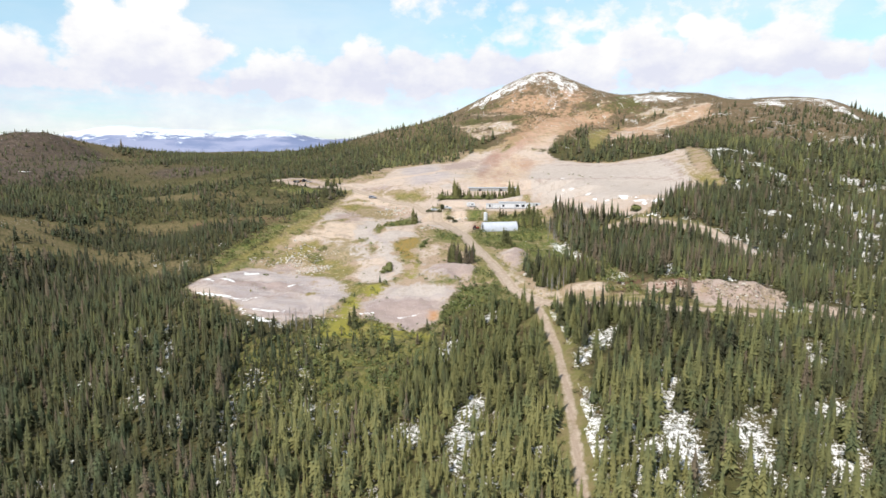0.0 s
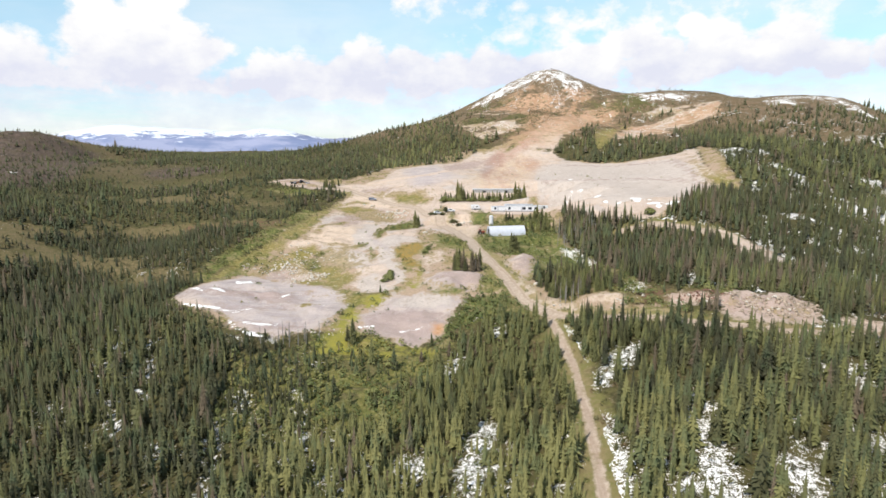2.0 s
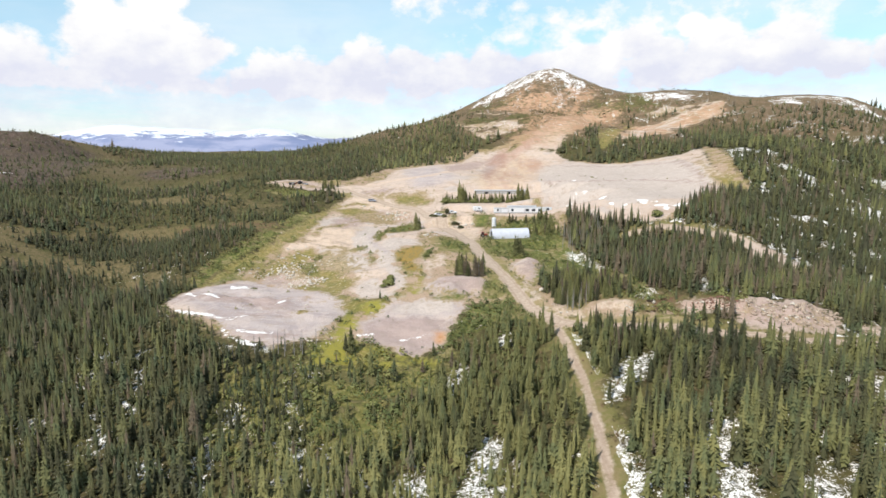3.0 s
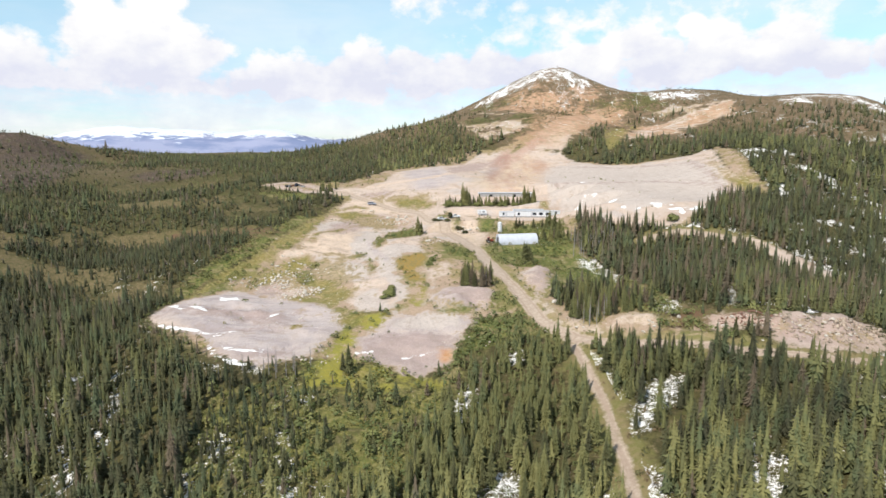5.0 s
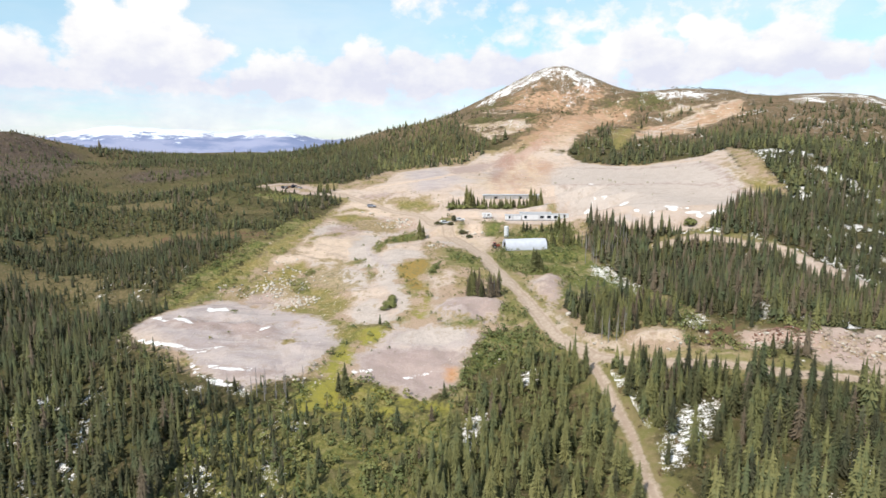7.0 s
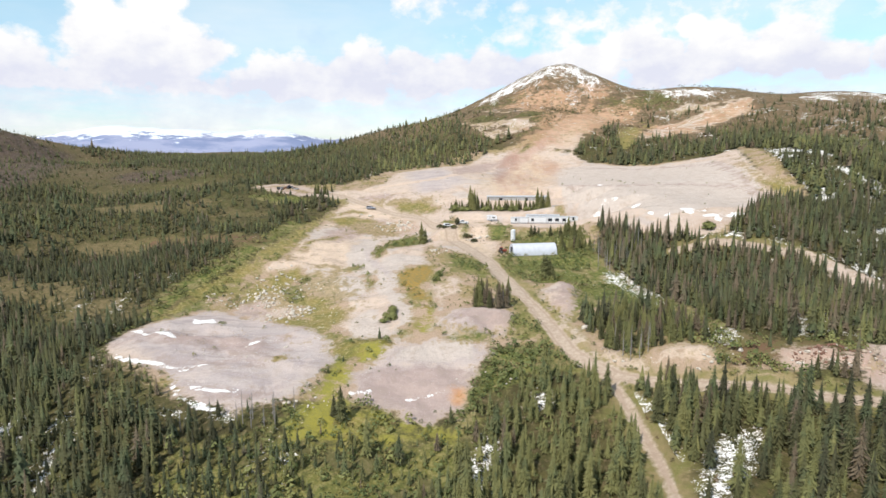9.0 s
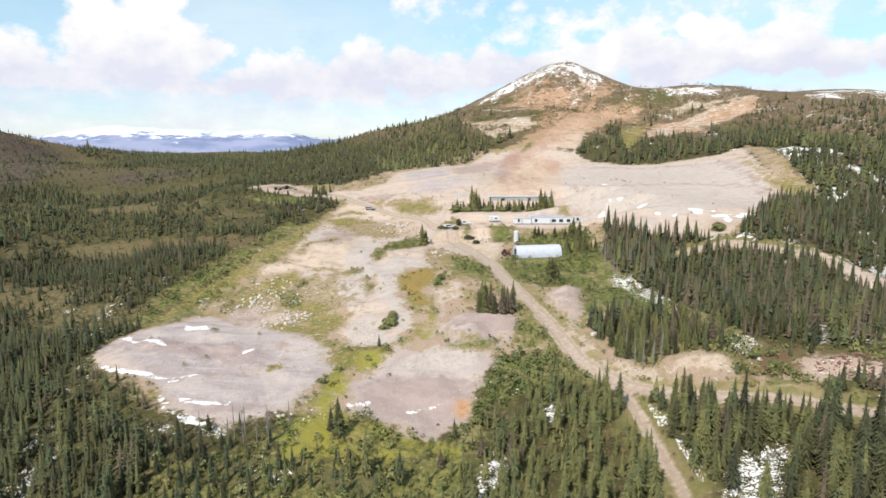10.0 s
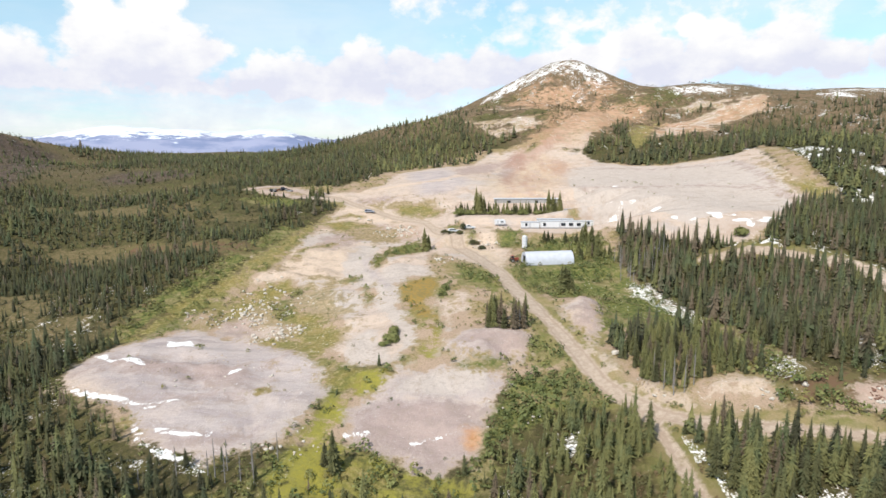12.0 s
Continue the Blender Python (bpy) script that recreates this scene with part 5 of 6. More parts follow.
def unit_spruces(seed, count, whorls, arms, thin=False, broad=1.0):
    rng = random.Random(seed)
    return [spruce_shape(rng, 1.0, broad * rng.uniform(0.115, 0.20), whorls, arms, 0.28, True, thin) for _ in range(count)]


# single spruces: the stand that the flight passes nearest, and those about the workings
rng_one = random.Random(5)
SPRUCES = []
for v in range(8):
    h = (5.0, 6.0, 6.8, 7.6, 8.6, 9.6, 5.6, 7.2)[v]
    verts, faces = spruce_shape(rng_one, h, h * rng_one.uniform(0.125, 0.175), 36, 12, 0.3)
    SPRUCES.append((h, mesh_of("crown", verts.tolist(), faces, M_NEEDLE, False, np.full(len(verts), 0.40 + (v * 3 % 8) * 0.06)), trunk_mesh("trunk", h, 0.016 * h)))
for h in (5.6, 7.4):
    verts, faces = spruce_shape(rng_one, h, h * 0.13, 30, 9, 0.4)
    SPRUCES.append((h, mesh_of("crown", verts.tolist(), faces, M_NEEDLE, False, np.full(len(verts), 1.3)), trunk_mesh("trunk", h, 0.016 * h)))


def spruce(x, y, tall, label="narrow dark green spruce on the heath", group="spruces of the near stand", fat=1.0, dry=False):
    v = rng_one.choice((8, 9)) if dry else min(range(8), key=lambda k: abs(SPRUCES[k][0] - tall) + rng_one.random() * 0.8)
    h, crown, trunk = SPRUCES[v]
    scale = tall / h
    m = Matrix.Translation((x, y, float(surface(x, y)) - 0.1)) @ Matrix.Rotation(rng_one.random() * 6.28, 4, "Z") @ Matrix.Rotation(rng_one.uniform(-0.03, 0.03), 4, "X") @ Matrix.Diagonal((scale * fat, scale * fat, scale, 1))
    tree = new("spruce_tree")
    tree.matrix_world = m
    for name, me in (("crown", crown), ("trunk", trunk)):
        p = new(name, me)
        p.parent = tree
    return tagged(tree, label, "tree", group)


tx, ty, tt, trng = plant(2.25, 41, -170, 175, 88, 215)
near = (ty > 112) & (ty < 178) & (tx > -50) & (tx < 60)
order = np.argsort(np.hypot(tx - 14, ty - 148) + 1000 * ~near)
single = np.zeros(len(tx), bool)
single[order[:66]] = True
single &= near
for x, y, h in zip(tx[single], ty[single], tt[single]):
    spruce(float(x), float(y), float(h))


def stand(name, label, places, shapes, keep=None):
    x, y, h, rng = places
    if keep is not None:
        x, y, h = x[keep], y[keep], h[keep]
    joined_trees(name, label, x, y, surface(x, y), h, rng, shapes, M_NEEDLE)


close = (ty > 142) & (tx > -60) & (tx < 75)
stand("spruce_stand", "dense stand of narrow dark spruces by the road", (tx, ty, tt, trng), unit_spruces(7, 16, 27, 10, True), ~single & close)
stand("spruce_forest", "dense forest of narrow dark spruces", (tx, ty, tt, trng), unit_spruces(17, 14, 14, 7, True), ~single & ~close)
ux, uy, ut, urng = plant(2.5, 48, -150, 22, 95, 215)
stand("young_spruces", "young spruces under the taller trees", (ux, uy, ut * 0.5, urng), unit_spruces(14, 8, 8, 6, True, 1.35))
wx, wy, wt_, wrng = plant(3.2, 49, 34, 125, 110, 205)
stand("young_spruces", "young spruces between the tall eastern trees", (wx, wy, wt_ * 0.55, wrng), unit_spruces(15, 8, 8, 6, True, 1.3))
stand("near_forest", "spruces under the start of the flight", plant(3.3, 47, -120, 130, -75, 88, 300), unit_spruces(13, 8, 6, 4, True))
stand("middle_forest", "thick spruces round the clearing", plant(2.1, 45, -170, 175, 215, 330), unit_spruces(11, 10, 11, 6, True, 1.15))
stand("valley_forest", "dark spruces of the valley floor", plant(2.4, 43, -340, -170, 150, 330), unit_spruces(8, 8, 9, 6, True, 1.6))
stand("slope_forest", "spruces on the snowy eastern slope", plant(3.3, 44, 175, 340, 150, 330), unit_spruces(9, 8, 8, 6, True))
stand("far_forest", "spruce woods beyond the workings", plant(2.8, 42, -420, 420, 330, 460), unit_spruces(10, 8, 7, 5, True, 1.7))
stand("distant_forest", "distant spruce woods on and below the hill", plant(3.5, 46, -640, 560, 460, 860), unit_spruces(12, 8, 5, 4, True, 1.55))

# copses about the workings
crng = np.random.RandomState(77)
COPSES = [(0, 4.5, 9.0), (20, 5.0, 9.5), (20, 3.5, 7.5), (3, 6.0, 9.0), (9, 4.0, 7.0), (46, 4.5, 8.0), (26, 4.5, 7.5), (26, 5.0, 9.0), (5, 5.0, 8.0)]
for (half, pts), (count, h_low, h_high) in zip(ZONES["copse"], COPSES):
    pts = np.minimum(pts, (1e9, pts[:, 1].min() + (9.0 if len(pts) < 10 else 30.0)))
    lo, hi = pts.min(0), pts.max(0)
    while count:
        x, y = crng.uniform(lo[0], hi[0]), crng.uniform(lo[1], hi[1])
        if segments(np.array([x]), np.array([y]), pts, True)[1][0]:
            dry = crng.random_sample() < (0.4 if h_high > 9.2 else 0.2)
            spruce(x, y, crng.uniform(h_low, h_high), "dry browned spruce in a copse beside the workings" if dry else "slim spruce in a copse beside the workings", "spruces about the workings", 1.0, dry)
            count -= 1
for k in range(60):
    x = -3.5 + 49.0 * (k + crng.random_sample()) / 60
    tall = crng.uniform(3.5, 9.0) * (1.5 if abs(x - 42) < 3 or abs(x - 8) < 2 else 0.8)
    spruce(x, 370.5 - 0.06 * x + crng.uniform(-3.0, 2.5), tall, "slim spruce in a row before the shed", "spruces about the workings")
for x, y, h in ((-16.5, 322.4, 9.5), (27.1, 263.7, 8.0), (-28.7, 184.5, 8.5), (-30.6, 186.0, 5.0), (-15.0, 324.0, 6.5), (29.0, 262.0, 5.0)):
    spruce(x, y, h, "lone spruce on the gravel ground", "spruces about the workings", 1.35)
for x, y, h in ((26.2, 262.9, 8.6), (28.0, 263.2, 7.4), (29.3, 317, 5.4), (31.0, 318, 4.6), (32.4, 317, 4.0), (37.0, 315.5, 4.8), (42.5, 312, 7.4), (44.0, 313.5, 8.2), (46.2, 312, 7.2), (45.0, 310, 5.6), (47.5, 308, 6.4), (40.8, 313, 5.0)):
    spruce(x, y, h, "broad dark spruce beside the shelter and trailers", "spruces about the workings", 1.55)

# dead snags among the living trees
srng = random.Random(21)
SNAGS = [(-47, 183, 6.5), (-43, 184, 5.5), (-50, 182, 5.0), (-55, 181, 6.0), (-39, 186, 5.8), (37, 202, 7.5), (39, 201, 8.0), (42, 204, 6.5), (34, 205, 7.0), (-60, 178, 4.5),
         (-48.6, 181.5, 7.5), (-46.6, 180.5, 7.0), (-41.7, 180.5, 8.0), (-44.1, 181, 5.5), (36.2, 199.5, 7.0), (38.1, 199.0, 6.0), (40.5, 200.5, 7.5), (35.2, 202.2, 6.6), (9.6, 231.6, 6.5), (11.2, 232.5, 7.0), (10.4, 234.0, 6.0), (8.6, 230.8, 5.2)]
for _ in range(26):
    SNAGS.append((srng.uniform(48, 66), srng.uniform(279, 296), srng.uniform(4.5, 9.0)))
for x, y, h in SNAGS:
    v, f = snag_shape(srng, h)
    ob = new("dead_spruce", mesh_of("dead_spruce", v.tolist(), f, M_DEAD))
    ob.matrix_world = Matrix.Translation((x, y, float(surface(x, y))))
    tagged(ob, "bare grey dead spruce at the forest edge", "tree", "dead spruces")


def shrub_shape(rng, leaves):
    """A low dome of leaf sprays."""
    verts, faces = [], []
    for _ in range(leaves):
        a, u = rng.random() * 6.283, rng.random()
        r, z = math.sqrt(u) * 0.5, (0.12 + 0.75 * math.sqrt(1 - u)) * (0.55 + 0.5 * rng.random())
        x, y = r * math.cos(a), r * math.sin(a)
        s = 0.13 + 0.11 * rng.random()
        p = Vector((x, y, z))
        # each spray faces outwards, more or less
        out = Vector((1.5 * x, 1.5 * y, 0.45)).normalized() + 0.55 * Vector((rng.uniform(-1, 1), rng.uniform(-1, 1), rng.uniform(-1, 1)))
        d1 = out.orthogonal().normalized()
        d1 = Matrix.Rotation(rng.random() * 6.283, 3, out) @ d1 * s
        d2 = Matrix.Rotation(rng.uniform(1.2, 1.9), 3, out) @ d1
        i = len(verts)
        verts += [tuple(p - d1 * 0.5), tuple(p + d1), tuple(p + d2)]
        faces.append((i, i + 1, i + 2))
    return np.array(verts), faces


def shrub_places(seed, spacing, x0, x1, y0, y1):
    rng = np.random.RandomState(seed)
    gx, gy = np.meshgrid(np.arange(x0, x1, spacing), np.arange(y0, y1, spacing))
    x = gx.ravel() + rng.uniform(-0.5, 0.5, gx.size) * spacing
    y = gy.ravel() + rng.uniform(-0.5, 0.5, gy.size) * spacing
    k = np.abs(x + 5) < 0.80 * (y + 25) + 10
    x, y = x[k], y[k]
    shrub, meadow, bare, road = (cover(n, x, y) for n in ("shrub", "meadow", "bare", "road"))
    scrub, weedy = cover("scrub", x, y), cover("weedy", x, y)
    clump = rough_field(x, y, 7, 51)
    d = np.where(shrub > -0.5, 0.16 + 0.78 * (clump > np.where(y < 216, -0.6, -0.05)), np.where((x < 25) & (y < 250), 0.62, 0.34) + 0.25 * (clump > 0.1))
    d = np.where((meadow > -1) & (shrub < 0), 0.24 * (clump > 0.1) + 0.06, d)
    d = np.where((bare > 0) & (shrub < 0) & (meadow < 0), (0.010 + 0.09 * (clump > 0.55)) * np.where(y > 300, 0.3, 1.0), d)
    d = np.where((scrub > 0) & (bare < 0) & (y < 191), np.where(y > 170, 0.52, 0.72), d)
    d = np.where((cover("lime", x, y) > 0) & (bare < 0), 0.16 + 0.30 * (clump > 0.1), d)
    d = np.where((weedy > 0) & (bare > 0), 0.10 + 0.4 * (clump > 0.15), d)
    d = np.where((x < -85) & (shrub < -1) & (y > 230), d * 0.5, d)
    d = np.where((cover("moss", x, y) > 0) & (x > 0) & (bare < 0), 0.3 + 0.5 * (clump > -0.3), d)
    d = np.where(road > -0.6, 0, d)
    k = rng.random_sample(len(x)) < d
    return x[k], y[k], shrub[k], rng


sx, sy, inside, shrng = shrub_places(61, 1.9, -150, 190, 95, 440)
size = np.where(inside > 0, shrng.uniform(0.9, 2.3, len(sx)) * np.where(sy < 216, 1.35, 1.0), shrng.uniform(0.4, 1.5, len(sx)))
size = np.where(cover("scrub", sx, sy) > 0, size * shrng.uniform(1.2, 2.3, len(sx)), size)
size = np.where((inside < 0) & (cover("weedy", sx, sy) > 0), size * 0.6, size)
lush = (inside > -3) | ((sx > -30) & (sx < 32) & (sy < 200) & (rough_field(sx, sy, 12, 54) > -0.8)) | (cover("scrub", sx, sy) > -3) | (cover("meadow", sx, sy) > -3) | (cover("site", sx, sy) > -3) | ((sx > 0) & (cover("moss", sx, sy) > 0))
for mine, name, label, material in ((lush, "shrub_thicket", "leafy green willow and dwarf birch scrub", M_LEAF), (~lush, "forest_understorey", "low brown heather and dwarf birch under the spruces", M_HEATHER)):
    ob = joined_trees(name, label, sx[mine], sy[mine], surface(sx[mine], sy[mine]), size[mine] * (1.0 if material is M_LEAF else 1.2), shrng, [shrub_shape(random.Random(90 + k), 27) for k in range(6)], material)
    ob["category"] = "shrubs"
hx, hy, inside, shrng = shrub_places(63, 2.6, 0, 330, 470, 720)
clumped = rough_field(hx, hy * 0.8, 9, 52) + 0.5 * rough_field(hx, hy, 3.5, 53)
keep = ((inside > -1.0) | ((clumped > 0.42) & (cover("bright", hx, hy) < -2) & (cover("bare", hx, hy) < 3))) & (cover("drift", hx, hy) < -3)
hx, hy = hx[keep], hy[keep]
ob = joined_trees("hill_scrub", "low dark scrub on the worked hillside", hx, hy, surface(hx, hy), shrng.uniform(1.2, 3.2, len(hx)), shrng, [shrub_shape(random.Random(290 + k), 9) for k in range(6)], M_HEATHER)
ob["category"] = "shrubs"
vx, vy, inside, shrng = shrub_places(62, 3.4, -520, -70, 230, 700)
keep = ((cover("fell", vx, vy) < -4) | (shrng.random_sample(len(vx)) < 0.4)) & ((vx < -150) | (vy > 440) | ((vx < -85) & (cover("meadow", vx, vy) < -2))) & (cover("site", vx, vy) < -2)
vx, vy = vx[keep], vy[keep]
ob = joined_trees("valley_scrub", "low brown dwarf birch scrub in the valley", vx, vy, surface(vx, vy), shrng.uniform(1.2, 3.4, len(vx)), shrng, [shrub_shape(random.Random(190 + k), 11) for k in range(6)], M_HEATHER)
ob["category"] = "shrubs"


def lone_bush(x, y, width, tall, label, material=None):
    """A rounded bush of many leafy lobes, fuller above than at its foot."""
    rng = random.Random(int(x * 7 + y))
    V, F, T, base = [], [], [], 0
    for k in range(13):
        a, r = rng.random() * 6.283, math.sqrt(rng.random())
        v, f = shrub_shape(rng, 60)
        size = rng.uniform(0.34, 0.55)
        lift = tall * 0.52 * (1 - 0.75 * r * r) * rng.uniform(0.5, 1.0) if k > 3 else 0.0
        off = np.array([0.33 * width * r * math.cos(a), 0.28 * width * r * math.sin(a), lift])
        V.append(v * np.array([width * size, width * size, tall * rng.uniform(0.42, 0.55)]) + off)
        F += [tuple(i + base for i in face) for face in f]
        T.append(np.full(len(v), 0.45 + rng.uniform(-0.12, 0.12)))
        base += len(v)
    V = np.concatenate(V)
    me = mesh_of("willow_bush", V.tolist(), F, material or M_BUSH, False, np.concatenate(T))
    ob = new("willow_bush", me)
    ob.matrix_world = Matrix.Translation((x, y, float(surface(x, y)) - 0.1))
    return tagged(ob, label, "bush", "lone bushes")


for x, y, w, h in ((-1.0, 368.0, 7, 4.5), (3.5, 367.0, 6, 3.5), (14, 366.5, 6, 3.0), (21, 366.0, 5, 3.2), (27, 365.5, 6, 3.4), (34, 365.5, 5, 3.0)):
    lone_bush(x, y, w, h, "leafy green bush among the spruces")
for x, y, w, h in ((-22.4, 230.0, 4.8, 3.6), (-23.6, 227.2, 3.0, 1.8), (-21.4, 233.0, 3.8, 3.2), (92.5, 293, 6, 4.5), (-8.5, 262, 3.5, 2.0), (-9.5, 256, 3.0, 1.8)):
    lone_bush(x, y, w, h, "round green willow bush on bare gravel")
for x, y, w, h in ((-8.5, 340, 4.0, 2.2), (-6.5, 333, 3.6, 1.8), (-2.5, 331, 3.4, 2.0), (2.5, 327, 4.2, 2.2), (-1.0, 339, 2.8, 4.2), (4.5, 326, 3.2, 1.6), (5.3, 317, 4.0, 2.0)):
    lone_bush(x, y, w, h, "dull brown leafy bush beside the parked vehicles", M_HEATHER)

# ---- buildings, vehicles and loose things ----
def part(name, bm, material, parent=None, label=""):
    """One mesh under a thing or a part."""
    me = bpy.data.meshes.new(name)
    bm.to_mesh(me)
    bm.free()
    me.materials.append(material)
    ob = new(name, me)
    ob.parent = parent
    return tagged(ob, label) if label else ob


def box(sx, sy, sz, x=0.0, y=0.0, z=0.0, bevel=0.04, turn=0.0, tilt=0.0):
    """A bevelled box standing on z."""
    bm = bmesh.new()
    bmesh.ops.create_cube(bm, size=1.0)
    bmesh.ops.scale(bm, vec=(sx, sy, sz), verts=bm.verts)
    if bevel:
        bmesh.ops.bevel(bm, geom=bm.edges[:], offset=min(bevel, 0.3 * min(sx, sy, sz)), segments=2, affect="EDGES")
    bmesh.ops.transform(bm, matrix=Matrix.Translation((x, y, z + sz / 2)) @ Matrix.Rotation(turn, 4, "Z") @ Matrix.Rotation(tilt, 4, "Y"), verts=bm.verts)
    return bm


def rod(radius, length, x=0.0, y=0.0, z=0.0, axis="Z", sides=14, top=None):
    bm = bmesh.new()
    bmesh.ops.create_cone(bm, cap_ends=True, segments=sides, radius1=radius, radius2=radius if top is None else top, depth=length)
    turn = {"Z": Matrix.Identity(4), "X": Matrix.Rotation(math.pi / 2, 4, "Y"), "Y": Matrix.Rotation(math.pi / 2, 4, "X")}[axis]
    bmesh.ops.transform(bm, matrix=Matrix.Translation((x, y, z)) @ turn, verts=bm.verts)
    return bm


def prism(outline, width, bevel=0.05):
    """An outline in x and z, drawn out along y, with softened edges."""
    bm = bmesh.new()
    a = [bm.verts.new((x, -width / 2, z)) for x, z in outline]
    b = [bm.verts.new((x, width / 2, z)) for x, z in outline]
    bm.faces.new(a[::-1])
    bm.faces.new(b)
    for i in range(len(a)):
        j = (i + 1) % len(a)
        bm.faces.new((a[i], a[j], b[j], b[i]))
    bmesh.ops.recalc_face_normals(bm, faces=bm.faces)
    if bevel:
        bmesh.ops.bevel(bm, geom=bm.edges[:], offset=bevel, segments=2, affect="EDGES")
    return bm


def thing(name, x, y, turn, label, category, group="", sink=0.05, level=None):
    ob = new(name)
    ob.matrix_world = Matrix.Translation((x, y, (float(surface(x, y)) if level is None else level) - sink)) @ Matrix.Rotation(radians(turn), 4, "Z")
    return tagged(ob, label, category, group)


def arch_shell(length, width, height, sides, start=0.0, thick=0.06, rows=12, sag=0.03):
    """A vaulted skin with slight sag between its hoops."""
    bm = bmesh.new()
    grid = []
    for layer in (0.0, thick):
        rows_v = []
        for r in range(rows * 4 + 1):
            x = start + length * r / (rows * 4)
            dip = sag * (0.5 - 0.5 * math.cos(2 * math.pi * r / 4)) + layer
            ring = []
            for k in range(sides + 1):
                a = math.pi * k / sides
                cy, cz = -math.cos(a), math.sin(a) ** 0.8
                ring.append(bm.verts.new((x, cy * (width / 2 - dip), cz * (height - dip))))
            rows_v.append(ring)
        grid.append(rows_v)
    for layer, rows_v in enumerate(grid):
        for r in range(len(rows_v) - 1):
            for k in range(sides):
                q = (rows_v[r][k], rows_v[r][k + 1], rows_v[r + 1][k + 1], rows_v[r + 1][k])
                f = bm.faces.new(q if layer else q[::-1])
                f.smooth = True
    for r in (0, -1):
        for k in range(sides):
            bm.faces.new((grid[0][r][k], grid[0][r][k + 1], grid[1][r][k + 1], grid[1][r][k]))
    bmesh.ops.recalc_face_normals(bm, faces=bm.faces)
    return bm


def arch_end(width, height, door_w, door_h, x, sides=24):
    """The end wall of a vault with a doorway through it."""
    bm = bmesh.new()
    pts = [(-math.cos(math.pi * k / sides) * width / 2, math.sin(math.pi * k / sides) ** 0.8 * height) for k in range(sides + 1)]
    for k in range(sides):
        (y0, z0), (y1, z1) = pts[k], pts[k + 1]
        lo0 = door_h if abs(y0) < door_w / 2 and abs(y1) < door_w / 2 else 0.0
        if z0 <= lo0 and z1 <= lo0:
            continue
        v = [bm.verts.new((x, y0, lo0)), bm.verts.new((x, y1, lo0)), bm.verts.new((x, y1, max(z1, lo0))), bm.verts.new((x, y0, max(z0, lo0)))]
        bm.faces.new(v)
    bmesh.ops.remove_doubles(bm, verts=bm.verts, dist=0.001)
    bmesh.ops.solidify(bm, geom=bm.faces[:], thickness=0.06)
    return bm


def fabric_shelter():
    ax, ay, bx, by = 19.2, 290.4, 35.8, 292.6
    turn = math.degrees(math.atan2(by - ay, bx - ax))
    nx, ny = -math.sin(radians(turn)), math.cos(radians(turn))
    w, h, length = 7.6, 4.3, math.hypot(bx - ax, by - ay)
    x, y = ax + nx * w / 2, ay + ny * w / 2
    s = thing("fabric_shelter", x, y, turn, "white vaulted fabric storage shelter on the gravel", "shelter", level=0.25, sink=0.3)
    part("skin", arch_shell(length, w, h, 24), M_FABRIC, s)
    part("front_wall", arch_end(w, h - 0.05, 3.4, 3.0, 0.05), M_FABRIC, s)
    part("rear_wall", arch_end(w, h - 0.05, 0.0, 0.0, length - 0.08), M_FABRIC, s)
    part("door_frame", box(0.12, 3.7, 0.16, 0.0, 0, 3.0), M_CHROME, s)
    for k in range(13):
        part("hoop", arch_shell(0.07, w + 0.02, h + 0.012, 18, length * k / 12 - 0.035, 0.05, 1, 0.0), M_FABRIC, s)
    for side in (-1, 1):
        part("base_rail", box(length, 0.22, 0.3, length / 2, side * w / 2, 0.0), M_GREYWALL, s)
    part("floor_slab", box(length - 0.3, w - 0.4, 0.12, length / 2, 0, 0.16), M_GREYWALL, s)


def office_trailer(x, y, turn, length, height, windows, label):
    level = max(float(surface(x + length * k / 4, y - 1.6)) for k in range(5)) + 0.02
    t = thing("office_trailer", x, y, turn, label, "trailer", "office trailers", level=level, sink=0.0)
    w = 3.1
    part("body", box(length, w, height - 0.55, length / 2, 0, 0.5, 0.06), M_WHITE, t)
    part("roof", box(length + 0.3, w + 0.3, 0.16, length / 2, 0, height - 0.06, 0.05), M_ROOF, t)
    part("skirting", box(length - 0.2, w - 0.2, 2.0, length / 2, 0, -1.5, 0.0), M_GREYWALL, t)
    for wx, ww in windows:
        win = part("window", box(ww + 0.14, 0.06, 1.44, wx, -w / 2 - 0.03, 1.05, 0.015), M_WHITE, t)
        part("pane", box(ww, 0.05, 1.3, wx, -w / 2 - 0.055, 1.12, 0.01), M_GLASS, win)
    door = part("door", box(0.95, 0.07, 2.05, length * 0.47, -w / 2 - 0.035, 0.55, 0.015), M_ROOF, t)
    part("handle", box(0.12, 0.06, 0.05, length * 0.47 + 0.35, -w / 2 - 0.09, 1.5, 0.01), M_CHROME, door)
    for k in range(int(length // 1.2)):
        part("seam", box(0.05, 0.03, height - 0.6, 0.6 + k * 1.2, -w / 2 - 0.012, 0.52, 0.0), M_ROOF, t)
    return t


def wheels(car, places, radius, width):
    for x, y in places:
        tyre = part("wheel", rod(radius, width, x, y, radius, "Y", 18), M_TYRE, car)
        part("rim", rod(radius * 0.58, width + 0.04, x, y, radius, "Y", 12), M_CHROME, tyre)


